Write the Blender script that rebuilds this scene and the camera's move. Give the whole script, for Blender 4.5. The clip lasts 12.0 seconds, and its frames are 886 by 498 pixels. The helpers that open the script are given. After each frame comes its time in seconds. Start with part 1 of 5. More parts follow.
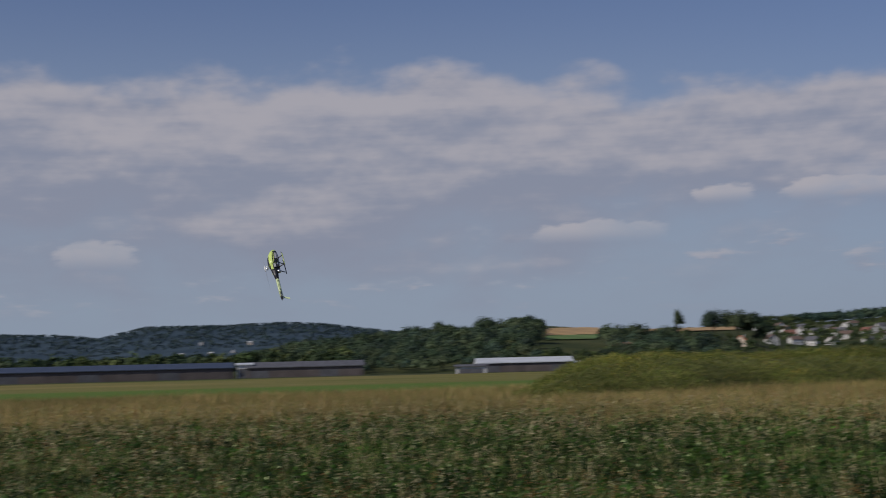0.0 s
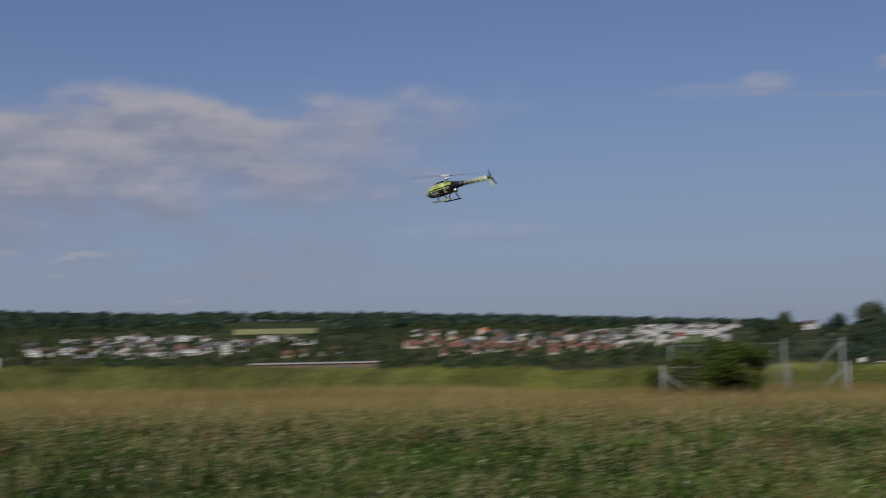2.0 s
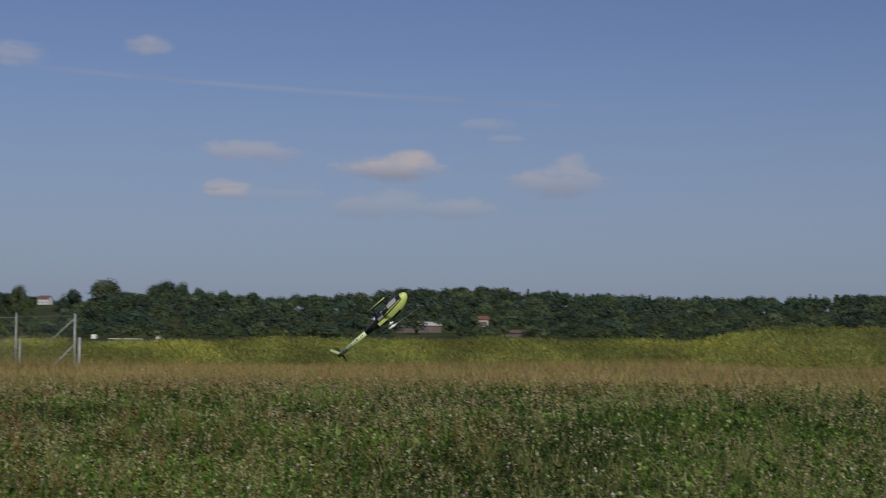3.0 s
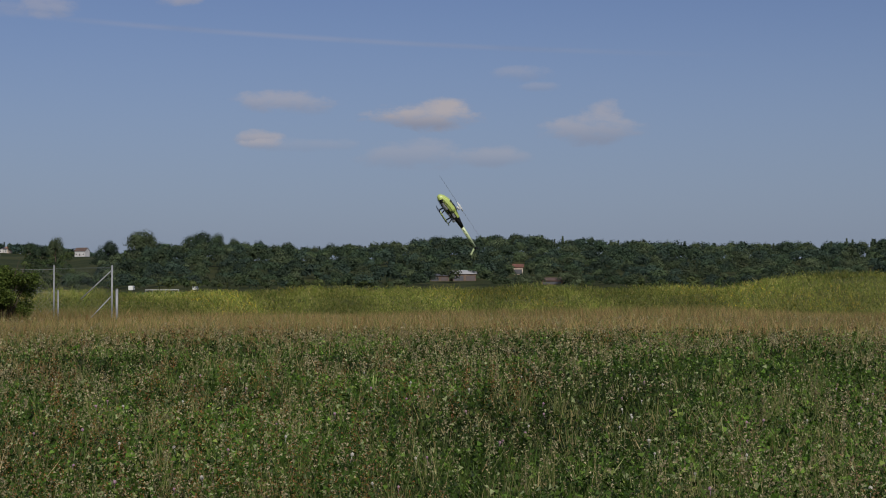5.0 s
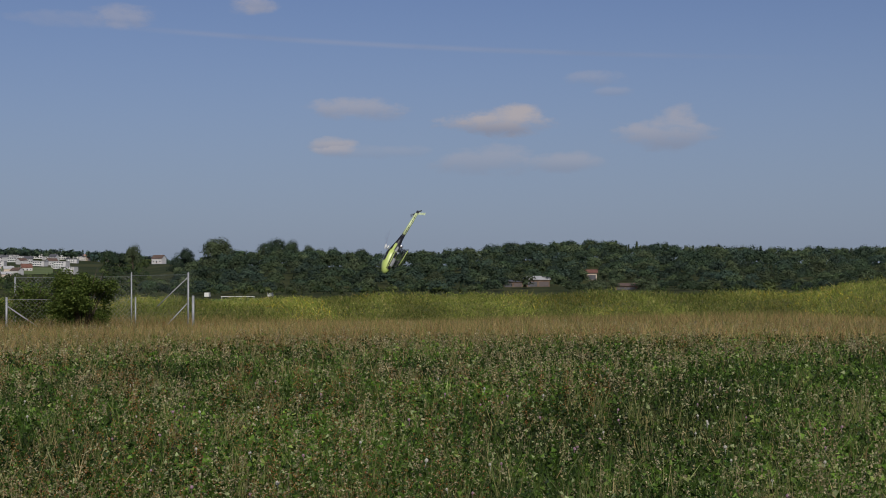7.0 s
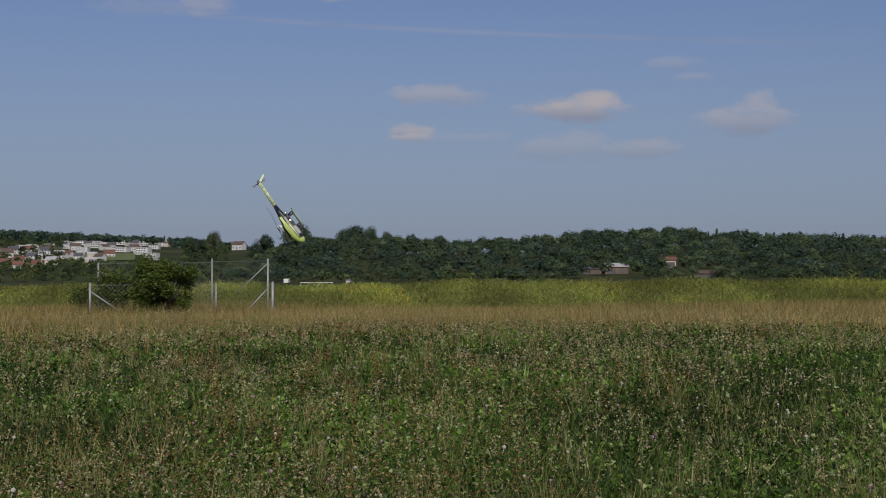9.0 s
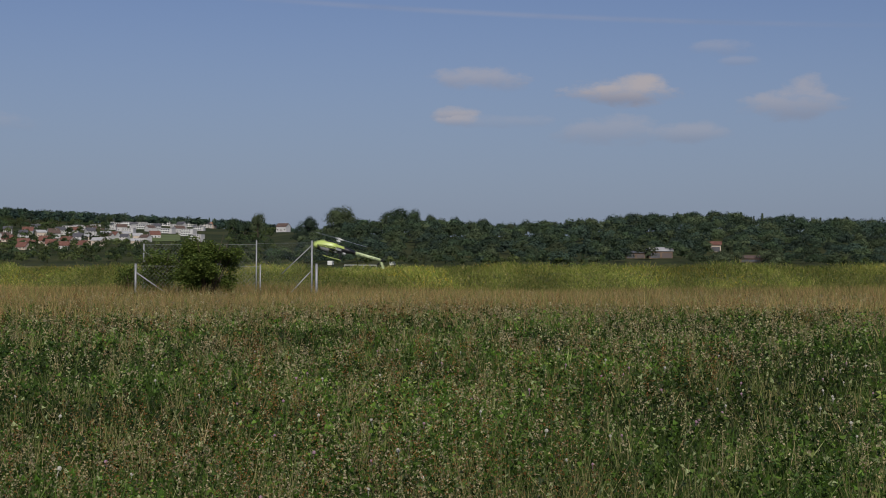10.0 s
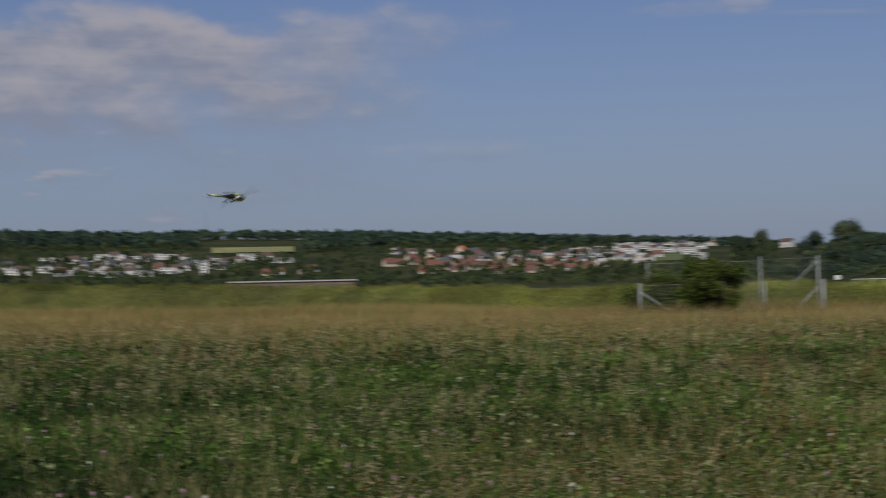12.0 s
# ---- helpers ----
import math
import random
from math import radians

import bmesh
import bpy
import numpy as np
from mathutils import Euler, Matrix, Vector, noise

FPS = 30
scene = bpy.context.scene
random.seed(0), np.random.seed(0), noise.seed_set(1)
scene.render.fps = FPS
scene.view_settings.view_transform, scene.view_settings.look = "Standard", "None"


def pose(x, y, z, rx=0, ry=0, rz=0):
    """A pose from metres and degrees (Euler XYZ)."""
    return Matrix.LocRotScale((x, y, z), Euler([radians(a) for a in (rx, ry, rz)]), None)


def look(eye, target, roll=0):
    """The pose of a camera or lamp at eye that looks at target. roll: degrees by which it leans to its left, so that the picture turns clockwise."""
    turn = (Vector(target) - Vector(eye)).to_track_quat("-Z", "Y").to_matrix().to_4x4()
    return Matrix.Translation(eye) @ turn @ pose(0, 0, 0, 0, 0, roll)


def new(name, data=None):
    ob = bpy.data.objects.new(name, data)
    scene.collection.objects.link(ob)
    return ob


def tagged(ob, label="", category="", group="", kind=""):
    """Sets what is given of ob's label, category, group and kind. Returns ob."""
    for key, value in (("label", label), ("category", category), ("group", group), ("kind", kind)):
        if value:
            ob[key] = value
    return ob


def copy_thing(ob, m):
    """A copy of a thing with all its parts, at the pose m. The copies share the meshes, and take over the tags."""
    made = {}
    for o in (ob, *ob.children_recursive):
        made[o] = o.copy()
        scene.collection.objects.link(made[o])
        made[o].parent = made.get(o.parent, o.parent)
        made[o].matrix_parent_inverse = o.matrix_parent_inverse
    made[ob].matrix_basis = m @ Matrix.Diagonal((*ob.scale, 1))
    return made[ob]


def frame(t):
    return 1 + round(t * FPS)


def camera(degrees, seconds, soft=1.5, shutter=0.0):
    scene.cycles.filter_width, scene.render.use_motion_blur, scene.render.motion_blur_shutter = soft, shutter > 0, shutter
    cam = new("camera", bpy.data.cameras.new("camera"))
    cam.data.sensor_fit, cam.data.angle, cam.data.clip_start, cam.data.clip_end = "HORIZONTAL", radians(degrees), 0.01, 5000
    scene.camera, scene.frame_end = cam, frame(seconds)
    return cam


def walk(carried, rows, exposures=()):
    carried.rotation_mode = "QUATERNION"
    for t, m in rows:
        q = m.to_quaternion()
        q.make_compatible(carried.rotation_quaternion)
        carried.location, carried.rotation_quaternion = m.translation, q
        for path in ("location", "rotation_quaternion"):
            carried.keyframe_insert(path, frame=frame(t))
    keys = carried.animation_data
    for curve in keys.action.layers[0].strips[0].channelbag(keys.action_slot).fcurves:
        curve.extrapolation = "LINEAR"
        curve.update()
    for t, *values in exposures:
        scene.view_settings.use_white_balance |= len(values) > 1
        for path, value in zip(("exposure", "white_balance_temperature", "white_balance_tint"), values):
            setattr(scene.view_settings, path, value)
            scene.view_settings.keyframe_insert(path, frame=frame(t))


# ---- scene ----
EYE = 1.65
cam = camera(33.0, 12.0, soft=0.95, shutter=0.26)
CAMERA_ROWS = [
    (0.0, 38.46, 4.57, 1.46),
    (0.1, 36.43, 4.74, 1.41),
    (0.2, 34.42, 4.94, 1.35),
    (0.3, 32.41, 5.12, 1.29),
    (0.4, 30.35, 5.25, 1.25),
    (0.5, 28.23, 5.30, 1.23),
    (0.6, 26.02, 5.29, 1.23),
    (0.7, 23.75, 5.22, 1.24),
    (0.8, 21.46, 5.06, 1.27),
    (0.9, 19.17, 4.77, 1.33),
    (1.0, 16.91, 4.33, 1.57),
    (1.1, 14.72, 3.92, 1.59),
    (1.2, 12.63, 3.53, 1.60),
    (1.3, 10.53, 3.21, 1.59),
    (1.4, 8.31, 2.98, 1.58),
    (1.5, 5.87, 2.90, 1.57),
    (1.6, 3.29, 2.96, 1.57),
    (1.7, 0.55, 3.14, 1.56),
    (1.8, -2.54, 3.45, 1.54),
    (1.9, -6.13, 3.96, 1.38),
    (2.0, -9.92, 4.52, 1.16),
    (2.1, -13.79, 5.05, 1.08),
    (2.2, -17.71, 5.54, 1.04),
    (2.3, -21.40, 5.75, 0.87),
    (2.4, -24.76, 5.46, 0.21),
    (2.5, -27.85, 4.99, -0.32),
    (2.6, -30.67, 4.64, -0.37),
    (2.7, -33.24, 4.30, -0.40),
    (2.8, -35.48, 3.98, -0.41),
    (2.9, -37.27, 3.69, -0.42),
    (3.0, -38.54, 3.41, -0.41),
    (3.1, -39.29, 3.12, -0.36),
    (3.2, -39.56, 2.94, -0.28),
    (3.3, -39.26, 2.95, -0.23),
    (3.4, -38.61, 3.02, -0.19),
    (3.5, -38.05, 3.06, -0.16),
    (3.6, -37.73, 3.05, -0.15),
    (3.7, -37.56, 3.02, -0.16),
    (3.8, -37.51, 2.97, -0.15),
    (3.9, -37.47, 2.89, -0.14),
    (4.0, -37.42, 2.79, -0.12),
    (4.1, -37.38, 2.67, -0.11),
    (4.2, -37.34, 2.53, -0.08),
    (4.3, -37.31, 2.39, -0.06),
    (4.4, -37.28, 2.23, -0.03),
    (4.5, -37.25, 2.08, -0.00),
    (4.6, -37.23, 1.93, 0.03),
    (4.7, -37.22, 1.78, 0.05),
    (4.8, -37.21, 1.65, 0.08),
    (4.9, -37.22, 1.53, 0.10),
    (5.0, -37.23, 1.43, 0.12),
    (5.1, -37.25, 1.36, 0.14),
    (5.2, -37.27, 1.32, 0.15),
    (5.3, -37.31, 1.31, 0.15),
    (5.4, -37.73, 1.36, 0.15),
    (5.5, -38.16, 1.42, 0.15),
    (5.6, -37.98, 1.42, 0.15),
    (5.7, -37.48, 1.40, 0.15),
    (5.8, -36.82, 1.38, 0.16),
    (5.9, -36.18, 1.37, 0.16),
    (6.0, -35.73, 1.36, 0.17),
    (6.1, -35.49, 1.39, 0.20),
    (6.2, -35.36, 1.46, 0.23),
    (6.3, -35.28, 1.54, 0.26),
    (6.4, -35.22, 1.61, 0.29),
    (6.5, -35.12, 1.64, 0.31),
    (6.6, -34.99, 1.65, 0.31),
    (6.7, -34.86, 1.66, 0.31),
    (6.8, -34.71, 1.67, 0.30),
    (6.9, -34.57, 1.67, 0.29),
    (7.0, -34.42, 1.67, 0.28),
    (7.1, -34.26, 1.67, 0.27),
    (7.2, -34.11, 1.67, 0.25),
    (7.3, -33.95, 1.66, 0.23),
    (7.4, -33.79, 1.65, 0.21),
    (7.5, -33.62, 1.64, 0.19),
    (7.6, -33.46, 1.63, 0.17),
    (7.7, -33.30, 1.61, 0.15),
    (7.8, -33.14, 1.59, 0.13),
    (7.9, -32.98, 1.57, 0.11),
    (8.0, -32.82, 1.55, 0.09),
    (8.1, -32.66, 1.52, 0.08),
    (8.2, -32.51, 1.49, 0.07),
    (8.3, -32.36, 1.46, 0.06),
    (8.4, -32.22, 1.43, 0.05),
    (8.5, -32.08, 1.39, 0.05),
    (8.6, -31.96, 1.35, 0.06),
    (8.7, -31.86, 1.32, 0.07),
    (8.8, -31.75, 1.28, 0.09),
    (8.9, -31.61, 1.23, 0.10),
    (9.0, -31.43, 1.17, 0.10),
    (9.1, -31.13, 1.09, 0.06),
    (9.2, -30.74, 0.99, -0.02),
    (9.3, -30.35, 0.89, -0.11),
    (9.4, -30.02, 0.80, -0.20),
    (9.5, -29.86, 0.72, -0.25),
    (9.6, -29.82, 0.66, -0.27),
    (9.7, -29.81, 0.62, -0.28),
    (9.8, -29.81, 0.59, -0.28),
    (9.9, -29.80, 0.56, -0.28),
    (10.0, -29.76, 0.52, -0.28),
    (10.1, -29.69, 0.48, -0.26),
    (10.2, -29.60, 0.43, -0.24),
    (10.3, -29.50, 0.38, -0.20),
    (10.4, -29.39, 0.34, -0.18),
    (10.5, -29.27, 0.33, -0.16),
    (10.6, -29.18, 0.32, -0.18),
    (10.7, -29.11, 0.32, -0.20),
    (10.8, -29.01, 0.32, -0.24),
    (10.9, -28.86, 0.33, -0.28),
    (11.0, -28.60, 0.35, -0.33),
    (11.1, -28.37, 0.38, -0.40),
    (11.2, -28.20, 0.42, -0.52),
    (11.3, -27.88, 0.49, -0.62),
    (11.4, -27.21, 0.62, -0.66),
    (11.5, -26.00, 0.84, -0.59),
    (11.6, -23.13, 1.15, -0.05),
    (11.7, -20.15, 1.15, -0.28),
    (11.8, -16.72, 1.18, -0.05),
    (11.9, -13.38, 1.26, 0.49),
    (12.0, -10.69, 1.37, 1.20),
]


def aim(yaw, pitch, roll):
    return pose(0, 0, EYE, 0, 0, yaw) @ pose(0, 0, 0, 90 + pitch) @ pose(0, 0, 0, 0, 0, -roll)


walk(cam, [(t, aim(yaw, pitch, roll)) for t, yaw, pitch, roll in CAMERA_ROWS], [(0.0, -0.12), (1.5, -0.2), (6.0, -0.18), (11.0, -0.2), (12.0, -0.27)])

# ---- light ----
SUN_AZ, SUN_UP = 158.0, 38.0      # degrees to the left of the y axis, and above the horizon
world = bpy.data.worlds.new("sky")
scene.world = world
world.use_nodes = True


class Nodes:
    """A short way to write node trees."""

    def __init__(self, tree):
        self.tree = tree
        tree.nodes.clear()

    def add(self, kind, inputs=None):
        node = self.tree.nodes.new(kind)
        for key, value in (inputs or {}).items():
            socket = node.inputs[key]
            if isinstance(value, bpy.types.NodeSocket):
                self.tree.links.new(value, socket)
            else:
                socket.default_value = value
        return node

    def math(self, op, a, b=0.0, clamp=False):
        node = self.add("ShaderNodeMath", {0: a, 1: b})
        node.operation, node.use_clamp = op, clamp
        return node.outputs[0]

    def mix(self, fac, a, b):
        n = self.add("ShaderNodeMix", {0: fac})
        n.data_type = "RGBA"
        for key, value in ((6, a), (7, b)):
            if isinstance(value, bpy.types.NodeSocket):
                self.tree.links.new(value, n.inputs[key])
            else:
                n.inputs[key].default_value = (*value[:3], 1)
        return n.outputs[2]

    def ramp(self, fac, lo, hi):
        node = self.add("ShaderNodeMapRange", {0: fac, 1: lo, 2: hi, 3: 0.0, 4: 1.0})
        node.interpolation_type = "SMOOTHSTEP"
        return node.outputs[0]

    def attribute(self, name):
        node = self.add("ShaderNodeAttribute")
        node.attribute_name = name
        return node.outputs["Color"]


def direction(az, up):
    a, e = radians(az), radians(up)
    return Vector((-math.sin(a) * math.cos(e), math.cos(a) * math.cos(e), math.sin(e)))


def build_sky():
    n = Nodes(world.node_tree)
    sky = n.add("ShaderNodeTexSky")
    sky.sky_type, sky.sun_disc, sky.altitude = "NISHITA", False, 300
    sky.sun_elevation, sky.sun_rotation = radians(SUN_UP), radians(-SUN_AZ)
    sky.air_density, sky.dust_density, sky.ozone_density = 1.0, 1.6, 1.6
    way = n.add("ShaderNodeTexCoord").outputs["Generated"]
    parts = n.add("ShaderNodeSeparateXYZ", {0: way})
    x, y, z = parts.outputs
    az = n.math("DIVIDE", n.math("ARCTAN2", n.math("MULTIPLY", x, -1.0), y), radians(1))
    up = n.math("DIVIDE", n.math("ARCSINE", z), radians(1))
    # cloud layer, spread on a plane of angles
    def billow(wide, high, detail, seed, rise=0.0):
        plane = n.add("ShaderNodeCombineXYZ", {0: n.math("MULTIPLY", az, wide), 1: n.math("MULTIPLY", n.math("ADD", up, rise), high), 2: seed}).outputs[0]
        return n.add("ShaderNodeTexNoise", {"Vector": plane, "Scale": 1.0, "Detail": detail, "Roughness": 0.56}).outputs[0]

    big, lumps, over = billow(0.085, 0.30, 3.0, 3.7), billow(0.25, 0.46, 5.0, 5.1), billow(0.25, 0.46, 5.0, 5.1, 0.6)
    streaks = billow(0.10, 0.95, 4.0, 12.3)
    swell = n.math("SUBTRACT", n.math("ADD", n.math("MULTIPLY", lumps, 0.62), n.math("MULTIPLY", big, 0.38)), 0.5)
    # the broken bank of cloud over the left half of the sky: a crisp lumpy top, ragged thinning undersides
    crest = n.math("SUBTRACT", n.math("ADD", up, n.math("MULTIPLY", swell, -6.5)), n.math("MULTIPLY", n.ramp(az, 22.0, 48.0), 1.0))
    top = n.ramp(crest, 10.9, 9.5)
    under = n.ramp(n.math("ADD", n.math("ADD", up, n.math("MULTIPLY", n.ramp(az, 18.0, 42.0), 1.8)), n.math("MULTIPLY", swell, 11.0)), 3.2, 8.2)
    bank = n.math("MULTIPLY", n.math("MULTIPLY", top, under), n.ramp(n.math("ADD", az, n.math("MULTIPLY", swell, 18.0)), -13.0, -3.0))
    # small flat-bottomed clouds below it
    small, small_over = billow(0.30, 1.05, 5.0, 21.4), billow(0.30, 1.05, 5.0, 21.4, 0.3)
    window = n.math("MULTIPLY", n.ramp(az, -7.0, 4.0), n.math("MULTIPLY", n.ramp(up, 1.6, 3.2), n.ramp(up, 8.5, 6.0)))
    few = n.math("MULTIPLY", n.math("MULTIPLY", n.ramp(small, 0.50, 0.72), window), 0.75)
    veil = n.math("MULTIPLY", n.ramp(az, -2.0, 40.0), n.ramp(up, 17.0, 4.0))
    cloud = n.math("MAXIMUM", n.math("MULTIPLY", bank, 0.86), few)
    relief = n.math("ADD", n.math("MULTIPLY", n.math("SUBTRACT", lumps, over), 1.5), n.math("MULTIPLY", n.math("SUBTRACT", streaks, 0.5), 1.2))
    relief = n.math("ADD", relief, n.math("MULTIPLY", n.math("SUBTRACT", up, 7.6), 0.085))
    lit = n.math("MULTIPLY", n.ramp(relief, -0.26, 0.46), 0.92)
    lit_small = n.math("MULTIPLY", n.math("MULTIPLY", n.ramp(n.math("SUBTRACT", small, small_over), -0.04, 0.14), 0.85), n.ramp(few, 0.0, 0.4))
    lit = n.math("MAXIMUM", lit, n.math("MULTIPLY", lit_small, n.ramp(bank, 0.7, 0.2)))
    # single fair-weather puffs
    puffs, tops = None, None
    for a, e, wide, high, amount in PUFFS:
        da = n.math("DIVIDE", n.math("SUBTRACT", az, a), wide)
        de = n.math("DIVIDE", n.math("SUBTRACT", up, e), high * 1.2)
        r2 = n.math("ADD", n.math("MULTIPLY", da, da), n.math("MULTIPLY", de, de))
        r2 = n.math("ADD", r2, n.math("MULTIPLY", n.math("SUBTRACT", 0.5, fine2(n, az, up)), 3.6))
        one = n.math("MULTIPLY", n.ramp(r2, 1.5, -0.1), amount)
        top = n.math("MULTIPLY", n.ramp(de, -0.9, 0.5), n.ramp(r2, 1.6, 0.9))
        puffs = one if puffs is None else n.math("MAXIMUM", puffs, one)
        tops = top if tops is None else n.math("MAXIMUM", tops, top)
    cloud = n.math("MAXIMUM", cloud, puffs)
    lit = n.math("MAXIMUM", lit, tops)
    # vapour trail
    line = n.math("SUBTRACT", up, n.math("ADD", 9.25, n.math("MULTIPLY", n.math("ADD", az, 36.0), 0.05)))
    trail = n.math("MULTIPLY", n.ramp(n.math("ABSOLUTE", line), 0.16, 0.0), n.math("MULTIPLY", n.ramp(az, -50.0, -38.0), n.ramp(az, -20.0, -27.0)))
    cloud = n.math("MAXIMUM", cloud, n.math("MULTIPLY", trail, 0.2))
    grey = n.mix(lit, CLOUD_DARK, CLOUD_LIGHT)
    haze = n.math("MULTIPLY", n.ramp(up, 13.0, 0.0), 0.65)
    blue = n.mix(1.0, sky.outputs[0], SKY_TINT)
    blue.node.blend_type = "MULTIPLY"
    clear = n.mix(n.math("MULTIPLY", veil, 0.62), n.mix(haze, blue, HAZE), PALE_HAZE)
    colour = n.mix(cloud, clear, grey)
    back = n.add("ShaderNodeBackground", {0: colour, 1: 0.084})
    n.add("ShaderNodeOutputWorld", {0: back.outputs[0]})


def fine2(n, az, up):
    if not hasattr(n, "puff_noise"):
        plane = n.add("ShaderNodeCombineXYZ", {0: n.math("MULTIPLY", az, 0.55), 1: n.math("MULTIPLY", up, 1.1), 2: 9.1}).outputs[0]
        n.puff_noise = n.add("ShaderNodeTexNoise", {"Vector": plane, "Scale": 1.5, "Detail": 8.0, "Roughness": 0.62}).outputs[0]
    return n.puff_noise


CLOUD_DARK, CLOUD_LIGHT = (3.05, 3.3, 4.3), (5.3, 5.0, 5.4)
PALE_HAZE = (3.5, 4.2, 5.3)
HAZE, SKY_TINT = (2.92, 3.74, 5.35), (0.69, 0.70, 0.90)
# azimuth, height, half width, half height in degrees, amount
PUFFS = [
    (-36.65, 6.48, 2.0, 0.42, 0.95), (-37.3, 6.72, 1.1, 0.38, 1.0), (-31.2, 7.0, 1.8, 0.38, 0.55), (-30.25, 5.62, 0.9, 0.30, 0.75), (-31.9, 5.4, 2.2, 0.22, 0.2),
    (-36.05, 5.05, 1.9, 0.50, 0.34), (-39.1, 4.95, 1.5, 0.34, 0.38), (-42.9, 6.0, 1.7, 0.55, 0.55), (-43.5, 6.5, 0.8, 0.42, 0.55), (-40.4, 8.1, 1.1, 0.25, 0.3), (-41.0, 7.6, 0.7, 0.16, 0.25),
    (-22.3, 10.35, 1.1, 0.35, 0.4), (-20.8, 10.2, 2.4, 0.25, 0.18), (-11.5, 5.1, 3.0, 0.35, 0.22), (-27.2, 10.9, 0.9, 0.3, 0.55),
    (10.4, 5.05, 2.0, 0.34, 0.7), (23.3, 6.25, 2.0, 0.42, 0.75), (27.6, 6.25, 1.1, 0.34, 0.6), (32.4, 5.0, 2.2, 0.4, 0.5), (51.5, 4.4, 1.4, 0.5, 0.6),
]
build_sky()

sun = new("sun", bpy.data.lights.new("sun", "SUN"))
sun.data.energy, sun.data.angle, sun.data.color = 2.8, radians(0.6), (1.0, 0.93, 0.82)
sun.matrix_world = look(direction(SUN_AZ, SUN_UP) * 50, (0, 0, 0))

# ---- materials ----
def surface(name, colour, rough=0.8, metal=0.0, vary=0.25, scale=3.0, bump=0.0, tint=None, tone=False, clear=0.0, fine=14.0):
    """A painted or natural surface: colour with large stains, fine grain and a little relief."""
    m = bpy.data.materials.new(name)
    m.use_nodes = True
    n = Nodes(m.node_tree)
    where = n.add("ShaderNodeTexCoord").outputs["Object"]
    large = n.add("ShaderNodeTexNoise", {"Vector": where, "Scale": scale, "Detail": 4.0}).outputs[0]
    grain = n.add("ShaderNodeTexNoise", {"Vector": where, "Scale": scale * fine, "Detail": 3.0}).outputs[0]
    dark = tuple(c * (1 - vary) for c in colour)
    light = tint or tuple(min(1, c * (1 + vary)) for c in colour)
    col = n.mix(n.ramp(n.math("ADD", n.math("MULTIPLY", large, 0.7), n.math("MULTIPLY", grain, 0.3)), 0.32, 0.68), dark, light)
    if tone:
        t = n.attribute("tone")
        col = n.mix(1.0, col, t)
        col.node.blend_type = "MULTIPLY"
    b = n.add("ShaderNodeBsdfPrincipled", {"Base Color": col, "Roughness": rough, "Metallic": metal})
    b.inputs["Coat Weight"].default_value = clear
    if bump:
        r = n.add("ShaderNodeBump", {"Height": grain, "Strength": bump, "Distance": 0.02})
        m.node_tree.links.new(r.outputs[0], b.inputs["Normal"])
    n.add("ShaderNodeOutputMaterial", {0: b.outputs[0]})
    return m


def leafy(name, glow=0.25, rough=0.65):
    """Leaves: the colour stands in the mesh leaf by leaf; some light shines through."""
    m = bpy.data.materials.new(name)
    m.use_nodes = True
    n = Nodes(m.node_tree)
    t = n.attribute("tone")
    b = n.add("ShaderNodeBsdfPrincipled", {"Base Color": t, "Roughness": rough})
    b.inputs["Specular IOR Level"].default_value = 0.25
    s = n.add("ShaderNodeBsdfTranslucent", {"Color": t})
    mixed = n.add("ShaderNodeMixShader", {0: glow, 1: b.outputs[0], 2: s.outputs[0]})
    n.add("ShaderNodeOutputMaterial", {0: mixed.outputs[0]})
    return m


LEAF = leafy("leaf", 0.18)
HERB = leafy("herb leaf", 0.2, 0.6)
WOODS = leafy("woodland leaf", 0.2)
BARK = surface("bark", (0.11, 0.085, 0.06), 0.95, vary=0.4, bump=0.5)
GALV = surface("galvanised steel", (0.36, 0.37, 0.38), 0.6, 0.35, vary=0.2, scale=2)
WHITE = surface("white render", (0.60, 0.59, 0.575), 0.85, vary=0.07, scale=0.3)
CREAM = surface("cream render", (0.62, 0.52, 0.42), 0.85, vary=0.1, scale=0.3)
GREY = surface("grey render", (0.45, 0.45, 0.45), 0.85, vary=0.1, scale=0.3)
RED = surface("red roof tile", (0.185, 0.085, 0.062), 0.85, vary=0.3, scale=0.6)
ORANGE = surface("orange roof tile", (0.62, 0.20, 0.07), 0.8, vary=0.15, scale=0.6)
BROWN = surface("brown roof tile", (0.13, 0.088, 0.07), 0.85, vary=0.25, scale=0.6)
SLATE = surface("dark grey roof", (0.10, 0.10, 0.11), 0.7, vary=0.2, scale=0.6)
SHEET = surface("pale sheet metal", (0.62, 0.64, 0.66), 0.5, 0.2, vary=0.08, scale=0.3)
PANE = surface("window pane", (0.035, 0.045, 0.06), 0.12, vary=0.2, scale=1)
TIMBER = surface("weathered timber", (0.17, 0.12, 0.085), 0.9, vary=0.3, scale=0.6)
SOLAR = surface("blue-black roof panels", (0.05, 0.06, 0.085), 0.4, vary=0.2, scale=0.4)
CLAD = surface("dark brown cladding", (0.11, 0.09, 0.085), 0.8, vary=0.25, scale=0.15)
LIME = surface("fluorescent yellow paint", (0.57, 0.70, 0.19), 0.35, vary=0.08, scale=6, clear=0.4)
CARBON = surface("black carbon fibre", (0.016, 0.016, 0.018), 0.4, vary=0.3, scale=40, clear=0.2)
BRIGHT = surface("bright aluminium", (0.75, 0.76, 0.78), 0.3, 0.85, vary=0.08, scale=20)
